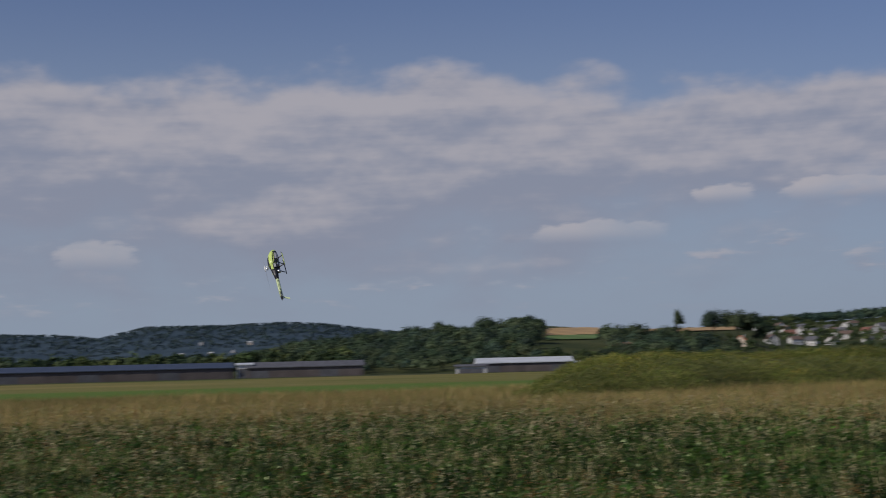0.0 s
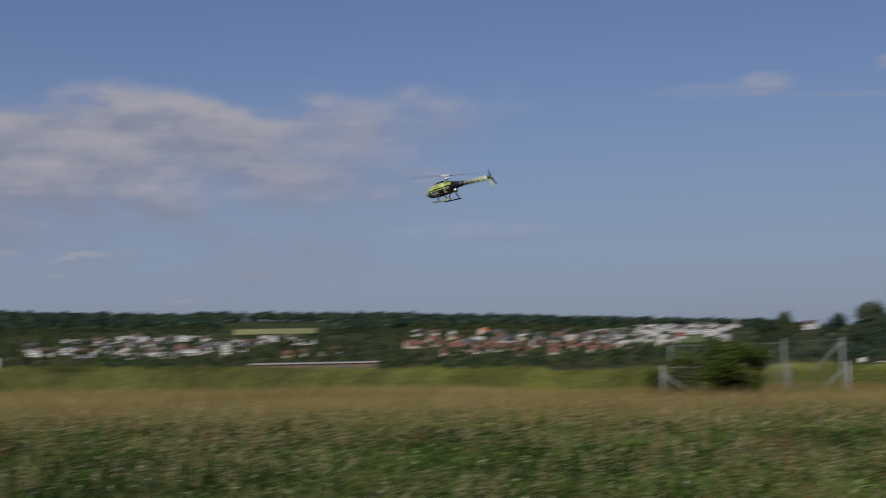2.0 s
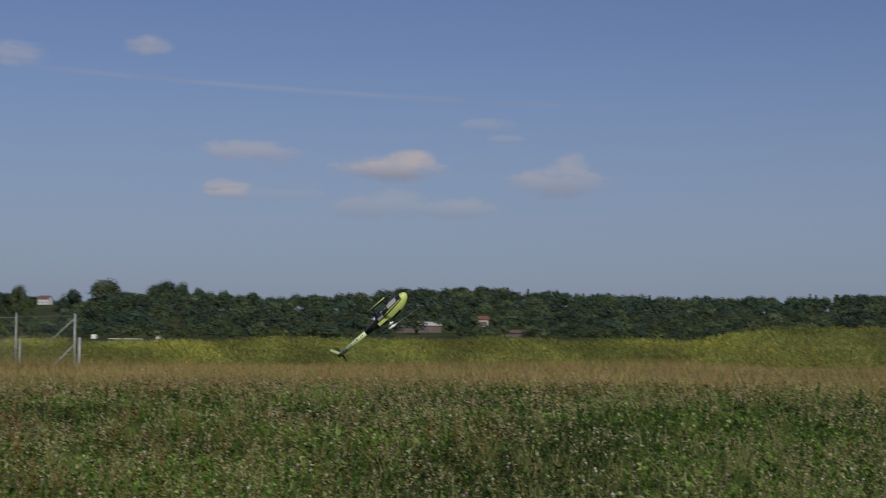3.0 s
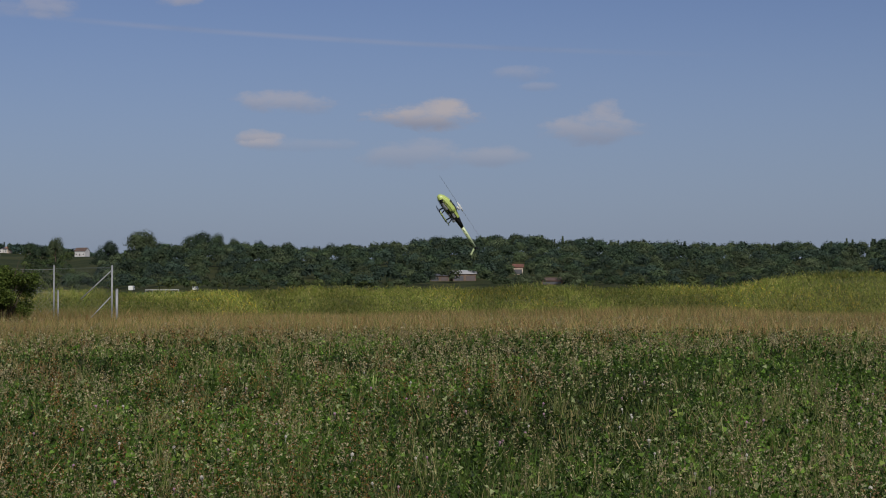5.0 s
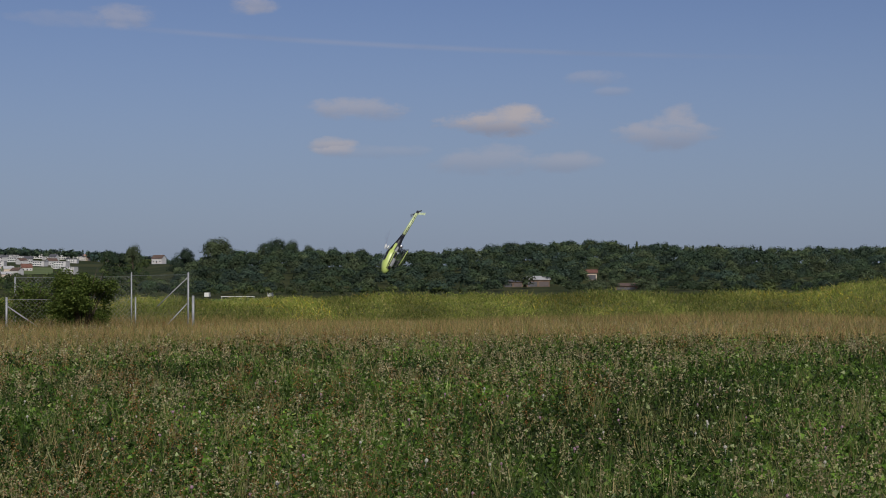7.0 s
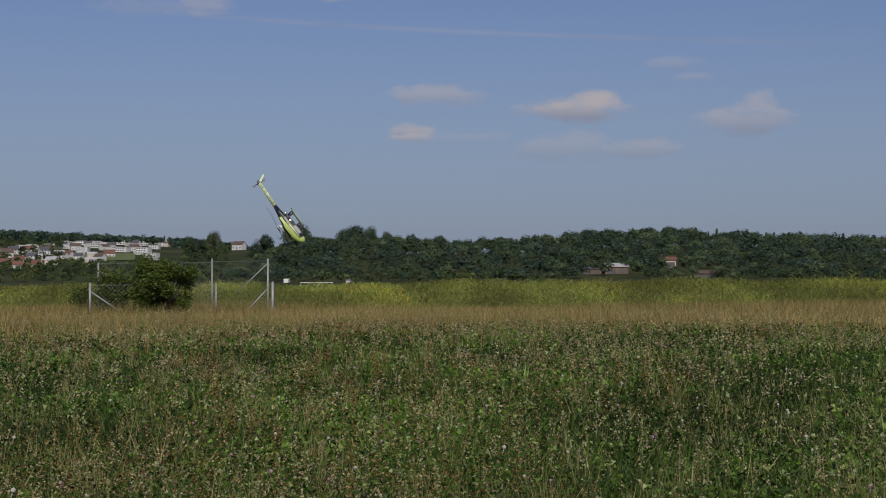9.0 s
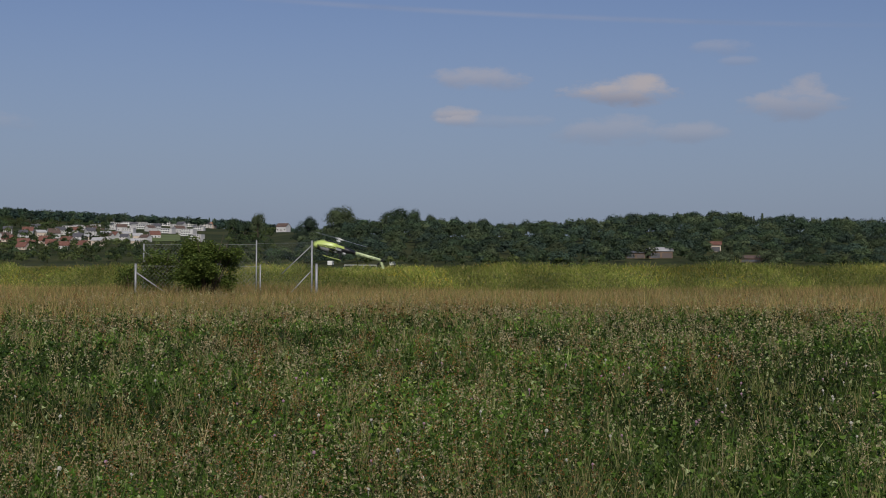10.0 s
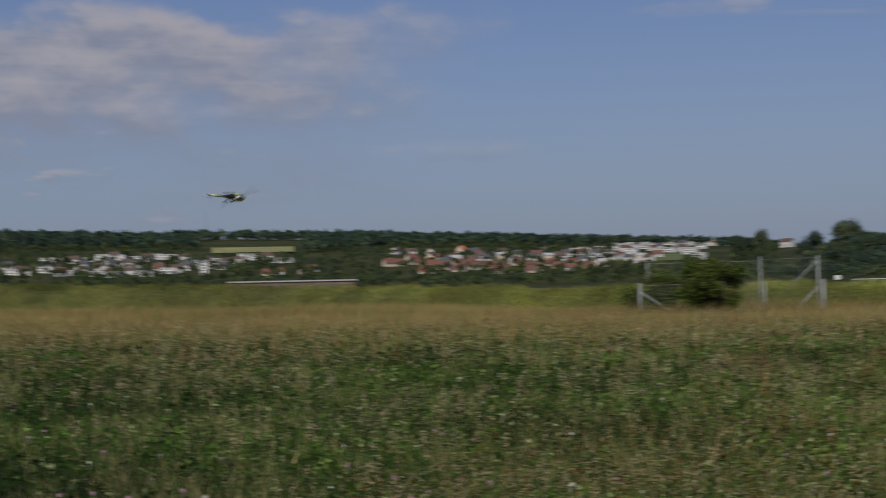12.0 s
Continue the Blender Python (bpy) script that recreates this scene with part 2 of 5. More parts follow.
BLADE = surface("grey composite", (0.34, 0.37, 0.42), 0.35, vary=0.15, scale=8, clear=0.3)
BOOM = surface("pale yellow paint", (0.63, 0.74, 0.40), 0.35, vary=0.1, scale=12, clear=0.4)
PALE = surface("white paint", (0.78, 0.79, 0.74), 0.4, vary=0.06, scale=10)


# ---- builders ----
def part(name, bm, material, parent=None, label=""):
    """One mesh object from a bmesh, under a thing or a part."""
    me = bpy.data.meshes.new(name)
    bm.normal_update()
    bm.to_mesh(me)
    bm.free()
    for m in material if isinstance(material, (list, tuple)) else [material]:
        me.materials.append(m)
    ob = new(name, me)
    ob.parent = parent
    return tagged(ob, label)


def thing(name, label, category, at=None, group="", kind=""):
    ob = new(name)
    ob.empty_display_size = 0.3
    if at is not None:
        ob.matrix_basis = at
    return tagged(ob, label, category, group, kind)


def box(bm, x0, y0, z0, x1, y1, z1, bevel=0.0, mat=0):
    v = [bm.verts.new((x, y, z)) for z in (z0, z1) for y in (y0, y1) for x in (x0, x1)]
    faces = [bm.faces.new([v[i] for i in f]) for f in ((0, 2, 3, 1), (4, 5, 7, 6), (0, 1, 5, 4), (1, 3, 7, 5), (3, 2, 6, 7), (2, 0, 4, 6))]
    for f in faces:
        f.material_index = mat
    if bevel:
        bmesh.ops.bevel(bm, geom=list({e for f in faces for e in f.edges}), offset=bevel, segments=1, affect="EDGES")
    return bm


def tube(bm, points, radii, sides=8, squash=(1, 1), caps=True):
    """A tube along points with a radius at each."""
    rings = []
    pts = [Vector(p) for p in points]
    for i, p in enumerate(pts):
        d = (pts[min(i + 1, len(pts) - 1)] - pts[max(i - 1, 0)]).normalized()
        q = d.to_track_quat("Z", "Y")
        ring = []
        for k in range(sides):
            a = 2 * math.pi * k / sides
            ring.append(bm.verts.new(p + q @ Vector((math.cos(a) * radii[i] * squash[0], math.sin(a) * radii[i] * squash[1], 0))))
        rings.append(ring)
    for a, b in zip(rings, rings[1:]):
        for k in range(sides):
            f = bm.faces.new((a[k], a[(k + 1) % sides], b[(k + 1) % sides], b[k]))
            f.smooth = True
    if caps:
        bm.faces.new(list(reversed(rings[0])))
        bm.faces.new(rings[-1])
    return bm


def fresh():
    return bmesh.new()


def soup(name, verts, sides, tones, material, parent=None):
    """A mesh of loose polygons with the same number of sides: verts (n, sides, 3), tones (n, 3)."""
    verts = np.ascontiguousarray(verts, dtype=np.float32)
    count = len(verts)
    me = bpy.data.meshes.new(name)
    me.vertices.add(count * sides)
    me.vertices.foreach_set("co", verts.reshape(-1))
    me.loops.add(count * sides)
    me.loops.foreach_set("vertex_index", np.arange(count * sides, dtype=np.int32))
    me.polygons.add(count)
    me.polygons.foreach_set("loop_start", np.arange(0, count * sides, sides, dtype=np.int32))
    tone = me.attributes.new("tone", "FLOAT_COLOR", "FACE")
    tone.data.foreach_set("color", np.concatenate([np.clip(tones, 0, 1), np.ones((count, 1))], 1).astype(np.float32).reshape(-1))
    me.materials.append(material)
    me.update(calc_edges=True)
    ob = new(name, me)
    ob.parent = parent
    return ob


RNG = np.random.default_rng(7)


def spread(az, r):
    a = np.radians(az)
    return -np.sin(a) * r, np.cos(a) * r


# ---- the lie of the land ----
# azimuth to the left of the y axis: height of the wooded skyline in degrees
SKYLINE = [(-90, 1.7), (-54, 1.77), (-51.5, 1.7), (-46, 1.7), (-43, 1.86), (-40, 2.0), (-36.7, 1.9), (-34, 1.63), (-30, 1.69), (-27.5, 1.78), (-25, 1.7),
           (-23, 1.59), (-20, 1.73), (-16, 1.88), (-10, 2.15), (-4, 2.31), (1, 2.33), (8, 2.49), (11.5, 2.43), (15, 2.21), (18, 2.13), (22, 1.91),
           (26, 1.69), (30, 1.5), (33, 1.62), (36, 1.95), (39, 1.85), (42, 1.55), (44, 1.4), (46, 0.9), (50, 0.6), (90, 0.6)]
RIDGE = [(-90, 1120), (-27, 1120), (-22.5, 1750), (24, 1850), (30, 1050), (45, 900), (60, 900), (90, 900)]


def skyline(az):
    return np.interp(az, *zip(*SKYLINE))


def ridge(az):
    return np.interp(az, *zip(*RIDGE))


def land(az, r):
    """Height of the ground: a flat airfield, slopes with woods and villages, haze-blue hills far off."""
    az, r = np.asarray(az, float), np.asarray(r, float)
    far = ridge(az)
    top = np.tan(np.radians(np.maximum(skyline(az) - np.degrees(np.interp(az, [24, 27, 35, 36.5], [13, 4, 4, 13]) / far), 0.12))) * far + EYE
    near = np.interp(az, [-28, -22, 25, 30, 36, 40], [620, 900, 900, 560, 560, 620])
    s = np.clip((r - near) / (far - near), 0, 1)
    h = top * (0.75 * s + 0.25 * s * s * (3 - 2 * s))
    h = h * np.where(r > far, np.clip(1 - (r - far) / 1800, 0.2, 1), 1)
    hills = np.interp(az, [36, 42, 43.5, 45, 47, 49.7, 51.5, 53, 56, 70], [0.8, 1.6, 1.8, 1.86, 1.8, 1.8, 1.4, 1.55, 1.62, 1.5])
    hill_h = np.tan(np.radians(hills)) * 3400
    h = h + np.where(az > 34, hill_h * np.exp(-((r - 3400) / 520) ** 2), 0) * np.clip((az - 34) / 4, 0, 1)
    return np.where(r < 430, 0, h)


def ground():
    az = np.arange(-180, 180, 0.75)
    az = az[:480]
    rr = np.concatenate([[4, 10, 20, 35, 50, 70, 100, 150, 220, 300, 380, 430], np.arange(480, 1900, 60), np.arange(1900, 4700, 130)])
    bm = fresh()
    centre = bm.verts.new((0, 0, 0))
    rings = []
    side = np.clip(np.abs(az), 0, 90) * np.sign(az + 1e-9)
    for r in rr:
        x, y = spread(az, r)
        z = land(side, np.full(len(az), r))
        rings.append([bm.verts.new(p) for p in zip(x, y, z)])
    k = len(az)
    for i in range(k):
        bm.faces.new((centre, rings[0][(i + 1) % k], rings[0][i]))
    for a, b in zip(rings, rings[1:]):
        for i in range(k):
            bm.faces.new((a[i], a[(i + 1) % k], b[(i + 1) % k], b[i])).smooth = True
    m = bpy.data.materials.new("grassland")
    m.use_nodes = True
    n = Nodes(m.node_tree)
    p = n.add("ShaderNodeTexCoord").outputs["Object"]
    sx, sy, _ = n.add("ShaderNodeSeparateXYZ", {0: p}).outputs
    d = direction(42, 0)
    u = n.math("ADD", n.math("MULTIPLY", sx, d.x), n.math("MULTIPLY", sy, d.y))
    big = n.add("ShaderNodeTexNoise", {"Vector": p, "Scale": 0.02, "Detail": 6.0}).outputs[0]
    grain = n.add("ShaderNodeTexNoise", {"Vector": p, "Scale": 0.9, "Detail": 6.0, "Roughness": 0.7}).outputs[0]
    u = n.math("ADD", u, n.math("MULTIPLY", big, 30.0))
    away = n.math("SQRT", n.math("ADD", n.math("MULTIPLY", sx, sx), n.math("MULTIPLY", sy, sy)))
    both = n.math("ADD", n.math("MULTIPLY", big, 0.5), n.math("MULTIPLY", grain, 0.5))
    col = n.mix(n.ramp(both, 0.35, 0.65), (0.10, 0.12, 0.025), (0.24, 0.19, 0.07))
    mown = n.mix(n.ramp(grain, 0.3, 0.7), (0.070, 0.135, 0.02), (0.125, 0.175, 0.035))
    col = n.mix(n.math("MULTIPLY", n.ramp(u, 118, 130), n.ramp(u, 205, 180)), col, mown)
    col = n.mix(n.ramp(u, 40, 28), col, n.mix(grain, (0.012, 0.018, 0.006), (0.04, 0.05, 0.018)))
    col = n.mix(n.ramp(away, 420, 470), col, n.mix(n.ramp(both, 0.4, 0.6), (0.032, 0.045, 0.016), (0.075, 0.08, 0.03)))
    # far hills: the blue of distance haze is painted into the ground colour
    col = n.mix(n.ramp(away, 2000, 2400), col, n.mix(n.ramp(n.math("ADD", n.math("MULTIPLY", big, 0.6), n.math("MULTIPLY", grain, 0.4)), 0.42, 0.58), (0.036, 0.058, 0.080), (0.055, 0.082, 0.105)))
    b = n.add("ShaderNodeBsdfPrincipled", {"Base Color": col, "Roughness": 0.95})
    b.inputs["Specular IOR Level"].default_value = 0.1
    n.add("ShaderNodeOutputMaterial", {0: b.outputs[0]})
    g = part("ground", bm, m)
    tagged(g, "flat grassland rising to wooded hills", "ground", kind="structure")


ground()

# the long earth bank: azimuth, distance of its foot, height of its top in degrees
BANK = [(36.2, 62, -1.0), (35.2, 62, -0.72), (33.8, 63, 0.1), (32.3, 65, 0.45), (30, 67, 0.5), (22, 80, 0.42), (17, 92, 0.42), (6, 118, 0.40),
        (-0.5, 112, 0.25), (-10.5, 88, 0.02), (-14, 76, -0.12), (-20, 68, -0.18), (-26, 67, -0.12), (-38, 72, 0.02), (-47.6, 74, 0.02), (-49.4, 74, 0.32),
        (-53, 75, 0.6), (-60, 75, 0.65), (-75, 78, 0.6)]


def bank_at(az):
    a = [b[0] for b in BANK][::-1]
    return np.interp(az, a, [b[1] for b in BANK][::-1]), np.interp(az, a, [b[2] for b in BANK][::-1])


def bank_height(az, s):
    """Height of the bank's ground, s from 0 at the foot to 1 behind it; the weeds on it add about half a metre."""
    foot, top = bank_at(az)
    crest = np.maximum(EYE + np.tan(np.radians(top)) * (foot + 5) - 0.45, 0.02)
    return crest * np.clip(np.sin(np.clip(s, 0, 1) * math.pi), 0, 1) ** 0.7


def bank():
    bm = fresh()
    az = np.arange(-75, 36.3, 0.5)
    steps = np.linspace(0, 1, 11)
    cols = []
    for a in az:
        foot, _ = bank_at(a)
        col = []
        for s in steps:
            x, y = spread(a, foot + s * 11)
            z = float(bank_height(a, s)) + noise.noise((x * 0.3, y * 0.3, 0)) * 0.3 * math.sin(s * math.pi)
            col.append(bm.verts.new((x, y, z - (0.05 if s in (0, 1) else 0))))
        cols.append(col)
    for a, b in zip(cols, cols[1:]):
        for i in range(10):
            bm.faces.new((a[i + 1], b[i + 1], b[i], a[i])).smooth = True
    ob = part("earth_bank", bm, surface("weedy earth", (0.12, 0.13, 0.035), 0.95, vary=0.35, scale=0.8))
    tagged(ob, "long low earth bank overgrown with weeds", "bank", kind="structure")


bank()


# ---- plants of the meadow ----
def blades(x, y, z, height, width, lean, tone):
    """Grass blades as bent triangles: one triangle each."""
    n = len(x)
    turn = RNG.uniform(0, 2 * np.pi, n)
    off = np.stack([np.cos(turn), np.sin(turn), np.zeros(n)], 1)
    fall = RNG.uniform(0, 2 * np.pi, n)
    bend = np.stack([np.cos(fall), np.sin(fall), np.zeros(n)], 1) * (height * lean)[:, None]
    root = np.stack([x, y, z], 1)
    w = off * width[:, None] * 0.5
    return np.stack([root - w, root + w, root + bend + np.array([0, 0, 1.0]) * height[:, None]], 1)


def leaves(x, y, z, size, tilt):
    """Flat leaves as four-sided plates, lying at a slant."""
    n = len(x)
    a = RNG.uniform(0, 2 * np.pi, n)
    t = np.clip(RNG.normal(0, tilt, n), -1.3, 1.3)
    u = np.stack([np.cos(a), np.sin(a), np.zeros(n)], 1)
    v = np.stack([-np.sin(a) * np.cos(t), np.cos(a) * np.cos(t), np.sin(t)], 1)
    c = np.stack([x, y, z], 1)
    s = size[:, None]
    return np.stack([c - u * s * 0.5, c + v * s * 0.42, c + u * s * 0.5, c - v * s * 0.42], 1)


def leaflets(x, y, z, size, tilt):
    """Small three-cornered leaflets, turned every way but mostly facing up and out; tilt: how far they lean."""
    n = len(x)
    nrm = RNG.normal(0, 1, (n, 3)) * tilt + np.array([0, 0, 0.75])
    nrm /= np.linalg.norm(nrm, axis=1)[:, None]
    u = np.cross(nrm, RNG.normal(0, 1, (n, 3)))
    u /= np.linalg.norm(u, axis=1)[:, None]
    v = np.cross(nrm, u)
    c, s = np.stack([x, y, z], 1), size[:, None] * 0.62
    return np.stack([c - u * s, c + u * s * 0.75 - v * s * 0.7, c + u * s * 0.6 + v * s * 0.8], 1)


def paint(n, colours, weights, jitter=0.25):
    """A colour for each blade or leaf, from a few, with some variation."""
    pick = RNG.choice(len(colours), n, p=np.array(weights) / sum(weights))
    return np.array(colours)[pick] * RNG.uniform(1 - jitter, 1 + jitter, (n, 1))


def ring_points(n, r0, r1, a0=-58.0, a1=58.0):
    """Random places, ever thinner with distance."""
    r = r0 * (r1 / r0) ** RNG.uniform(0, 1, n)
    az = RNG.uniform(a0, a1, n)
    x, y = spread(az, r)
    return x, y, r, az


def patchy(x, y, scale, seed):
    """Smooth random patches between 0 and 1."""
    k = np.random.default_rng(seed)
    total = np.zeros(len(x))
    for _ in range(7):
        a, f, p = k.uniform(0, 6.28), k.uniform(0.5, 1.8) / scale, k.uniform(0, 6.28)
        total += np.sin((x * np.cos(a) + y * np.sin(a)) * f + p)
    return np.clip(total / 6 + 0.5, 0, 1)


def plants(count, r0, r1, each, wide, low, high, seed=None):
    """Upright plants, each a cluster of leaves: places of the leaves, the plant's distance and azimuth, its number, and the leaf's height in it."""
    x, y, r, az = ring_points(count, r0, r1)
    if seed is not None:
        keep = RNG.uniform(0, 1, count) < np.clip(patchy(x, y, 1.6, seed) * 1.9 - 0.42 + np.clip((r - 20) / 25, 0, 0.5), 0.05, 1)
        x, y, r, az = x[keep], y[keep], r[keep], az[keep]
    n = len(x)
    who = np.repeat(np.arange(n), each)
    girth = wide * (r / 9) ** 0.85 * RNG.uniform(0.6, 1.5, n)
    tall = RNG.uniform(low, high, n)
    up = RNG.uniform(0, 1, n * each) ** 0.75
    a, d = RNG.uniform(0, 6.283, n * each), np.sqrt(RNG.uniform(0, 1, n * each)) * np.sqrt(np.clip(1.15 - up, 0.1, 1))
    return x[who] + np.cos(a) * d * girth[who], y[who] + np.sin(a) * d * girth[who], up * tall[who], r[who], az[who], who, up


def meadow():
    # clover and herbs: leafy plants side by side, some pale, some in deep green
    x, y, z, r, az, who, up = plants(44000, 7.2, 48, 17, 0.075, 0.16, 0.42)
    size = 0.030 * (r / 9) ** 0.48 * RNG.uniform(0.55, 1.5, len(x))
    kind = paint(who.max() + 1, [(0.028, 0.060, 0.008), (0.055, 0.105, 0.014), (0.088, 0.150, 0.024), (0.15, 0.19, 0.05)], [4.4, 5, 3.0, 0.6], 0.35)[who]
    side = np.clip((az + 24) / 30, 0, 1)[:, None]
    # the factor with up paints shade into leaves low in each plant
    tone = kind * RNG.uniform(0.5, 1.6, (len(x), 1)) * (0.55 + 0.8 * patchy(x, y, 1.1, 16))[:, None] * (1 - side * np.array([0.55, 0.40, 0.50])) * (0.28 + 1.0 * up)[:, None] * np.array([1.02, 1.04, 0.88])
    # some upper leaves get a pale colour, highlights painted on
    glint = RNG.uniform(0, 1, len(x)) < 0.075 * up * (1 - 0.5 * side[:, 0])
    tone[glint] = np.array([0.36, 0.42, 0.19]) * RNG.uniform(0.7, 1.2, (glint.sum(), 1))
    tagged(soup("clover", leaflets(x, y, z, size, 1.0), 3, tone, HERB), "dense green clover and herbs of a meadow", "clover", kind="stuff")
    # grass blades that stand out of the clover
    x, y, r, az = ring_points(170000, 7.2, 60)
    dry = np.clip(patchy(x, y, 2.4, 5) * 0.5 + patchy(x, y, 0.9, 6) * 0.6 + np.clip((r - 22) / 14, 0, 1) * 0.4 - 0.45, 0, 1) * (1 - 0.55 * np.clip((az + 15) / 30, 0, 1))
    height = RNG.uniform(0.08, 0.22, len(x)) * (0.6 + 0.6 * patchy(x, y, 0.6, 8))
    width = 0.0075 * (r / 9) ** 0.7 * RNG.uniform(0.6, 1.7, len(x))
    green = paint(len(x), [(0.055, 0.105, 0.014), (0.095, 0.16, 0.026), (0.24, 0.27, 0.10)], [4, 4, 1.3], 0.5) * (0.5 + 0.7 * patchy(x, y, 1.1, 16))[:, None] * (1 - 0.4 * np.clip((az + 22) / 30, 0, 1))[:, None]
    straw = paint(len(x), [(0.38, 0.31, 0.15), (0.27, 0.20, 0.08), (0.22, 0.21, 0.07)], [3, 2, 2], 0.4)
    take = (RNG.uniform(0, 1, len(x)) < dry * 0.7)[:, None]
    root = RNG.uniform(0.10, 0.28, len(x))
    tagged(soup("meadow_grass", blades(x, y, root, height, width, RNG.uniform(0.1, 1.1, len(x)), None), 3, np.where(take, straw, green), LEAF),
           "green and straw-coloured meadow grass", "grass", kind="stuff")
    # feathery heads of grass gone to seed, in drifts
    x, y, z, r, az, who, up = plants(24000, 7.2, 62, 14, 0.022, 0.18, 0.30, 9)
    keep = RNG.uniform(0, 1, who.max() + 1)[who] > 0.45 * np.clip((az + 24) / 30, 0, 1) * np.clip((30 - r) / 12, 0, 1)
    x, y, z, r, az, who, up = (q[keep] for q in (x, y, z, r, az, who, up))
    tone = paint(who.max() + 1, [(0.38, 0.33, 0.19), (0.30, 0.245, 0.12), (0.29, 0.28, 0.13), (0.24, 0.16, 0.08)], [4, 3, 3, 1], 0.3)[who] * RNG.uniform(0.7, 1.3, (len(x), 1))
    tagged(soup("seed_heads", leaflets(x, y, z + 0.27, 0.012 * (r / 9) ** 0.68 * RNG.uniform(0.6, 1.5, len(x)), 1.2), 3, tone, LEAF),
           "dry pale seed heads of meadow grass", "seed heads", kind="stuff")
    # sorrel, rust brown: upright spikes in loose groups
    x, y, r, az = ring_points(4200, 7, 58)
    keep = patchy(x, y, 2.2, 13) > 0.60
    x, y, r = x[keep], y[keep], r[keep]
    each = 42
    tall = np.repeat(RNG.uniform(0.45, 0.80, len(x)), each)
    up = RNG.uniform(0.2, 1, len(x) * each)
    thick = 0.018 * np.repeat((r / 9) ** 0.4, each)
    sx, sy = np.repeat(x, each) + RNG.normal(0, 1, len(up)) * thick, np.repeat(y, each) + RNG.normal(0, 1, len(up)) * thick
    tone = paint(len(up), [(0.24, 0.10, 0.030), (0.29, 0.16, 0.05), (0.16, 0.080, 0.030)], [3, 3, 2])
    tagged(soup("sorrel", leaflets(sx, sy, up * tall, 0.011 * np.repeat((r / 9) ** 0.6, each), 1.2), 3, tone, LEAF), "rust-brown sorrel gone to seed", "sorrel", kind="stuff")
    # tufts of bent dry stalks
    x, y, r, az = ring_points(1100, 7, 45)
    each = 26
    n = len(x) * each
    tone = paint(n, [(0.38, 0.32, 0.15), (0.28, 0.27, 0.10), (0.20, 0.23, 0.07)], [2, 2, 3])
    spread_out = 0.05 * np.repeat((r / 9) ** 0.3, each)
    tagged(soup("dry_tufts", blades(np.repeat(x, each) + RNG.normal(0, 1, n) * spread_out, np.repeat(y, each) + RNG.normal(0, 1, n) * spread_out, RNG.uniform(0.05, 0.2, n),
                                    RNG.uniform(0.2, 0.42, n), 0.006 * np.repeat((r / 9) ** 0.7, each), RNG.uniform(0.1, 0.6, n), None), 3, tone, LEAF),
           "tufts of bent straw-coloured grass stalks", "grass", kind="stuff")
    # tall dry belt in front of the bank
    n = 260000
    az = RNG.uniform(-58, 58, n)
    foot, _ = bank_at(az)
    foot = np.where(az > 34, 95, foot)
    r = 34 + (foot + 2 - 34) * RNG.uniform(0, 1, n) ** 0.75
    x, y = spread(az, r)
    keep = RNG.uniform(0, 1, n) < np.clip((r - 33) / 14 + patchy(x, y, 5, 21) * 0.6 - 0.35, 0, 1)
    x, y, r = x[keep], y[keep], r[keep]
    height = RNG.uniform(0.38, 0.72, len(x)) * (0.75 + 0.5 * patchy(x, y, 3, 22))
    tone = paint(len(x), [(0.36, 0.26, 0.11), (0.29, 0.19, 0.08), (0.23, 0.21, 0.07), (0.13, 0.16, 0.035)], [4, 3, 3, 3], 0.35) * (0.95 + 0.4 * patchy(x, y, 4, 23))[:, None]
    tagged(soup("tall_dry_grass", blades(x, y, np.zeros(len(x)), height, 0.018 * (r / 40) ** 0.7 * RNG.uniform(0.6, 1.7, len(x)), RNG.uniform(0.1, 0.9, len(x)), None), 3, tone, LEAF),
           "tall beige dry grass at the meadow's edge", "grass", kind="stuff")
    # weeds on the bank
    n = 380000
    az = RNG.uniform(-58, 36, n)
    s = RNG.uniform(0, 1, n) ** 1.25 * 0.8
    foot, _ = bank_at(az)
    x, y = spread(az, foot + s * 11)
    z = bank_height(az, s)
    height = RNG.uniform(0.10, 0.28, n) * (0.4 + 0.65 * patchy(x, y, 1.3, 31) + 0.45 * patchy(x, y, 0.35, 32)) * np.clip((36.4 - az) / 2, 0.25, 1)
    yellow = patchy(x, y, 1.2, 33) * patchy(x, y, 3, 34)
    tone = paint(n, [(0.125, 0.155, 0.026), (0.175, 0.190, 0.038), (0.25, 0.225, 0.075), (0.070, 0.105, 0.018)], [4, 4, 3, 3.5], 0.35)
    gold = paint(n, [(0.36, 0.29, 0.03), (0.27, 0.18, 0.05)], [2, 1.5])
    tone = np.where((RNG.uniform(0, 1, n) < np.clip(yellow * 0.8 - 0.2, 0, 0.10))[:, None], gold, tone)
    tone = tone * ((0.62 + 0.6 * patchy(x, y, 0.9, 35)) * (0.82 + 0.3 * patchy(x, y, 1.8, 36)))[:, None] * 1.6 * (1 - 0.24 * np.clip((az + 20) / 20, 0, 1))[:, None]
    lift = RNG.uniform(0, 0.5, n) * (0.3 + 0.5 * patchy(x, y, 1.3, 31) + 0.6 * patchy(x, y, 0.35, 32))
    broad = leaflets(x, y, z + lift, RNG.uniform(0.03, 0.075, n), 0.9)
    thin = blades(x, y, z + lift * 0.75, height, RNG.uniform(0.014, 0.036, n), RNG.uniform(0.3, 1.3, n), None)
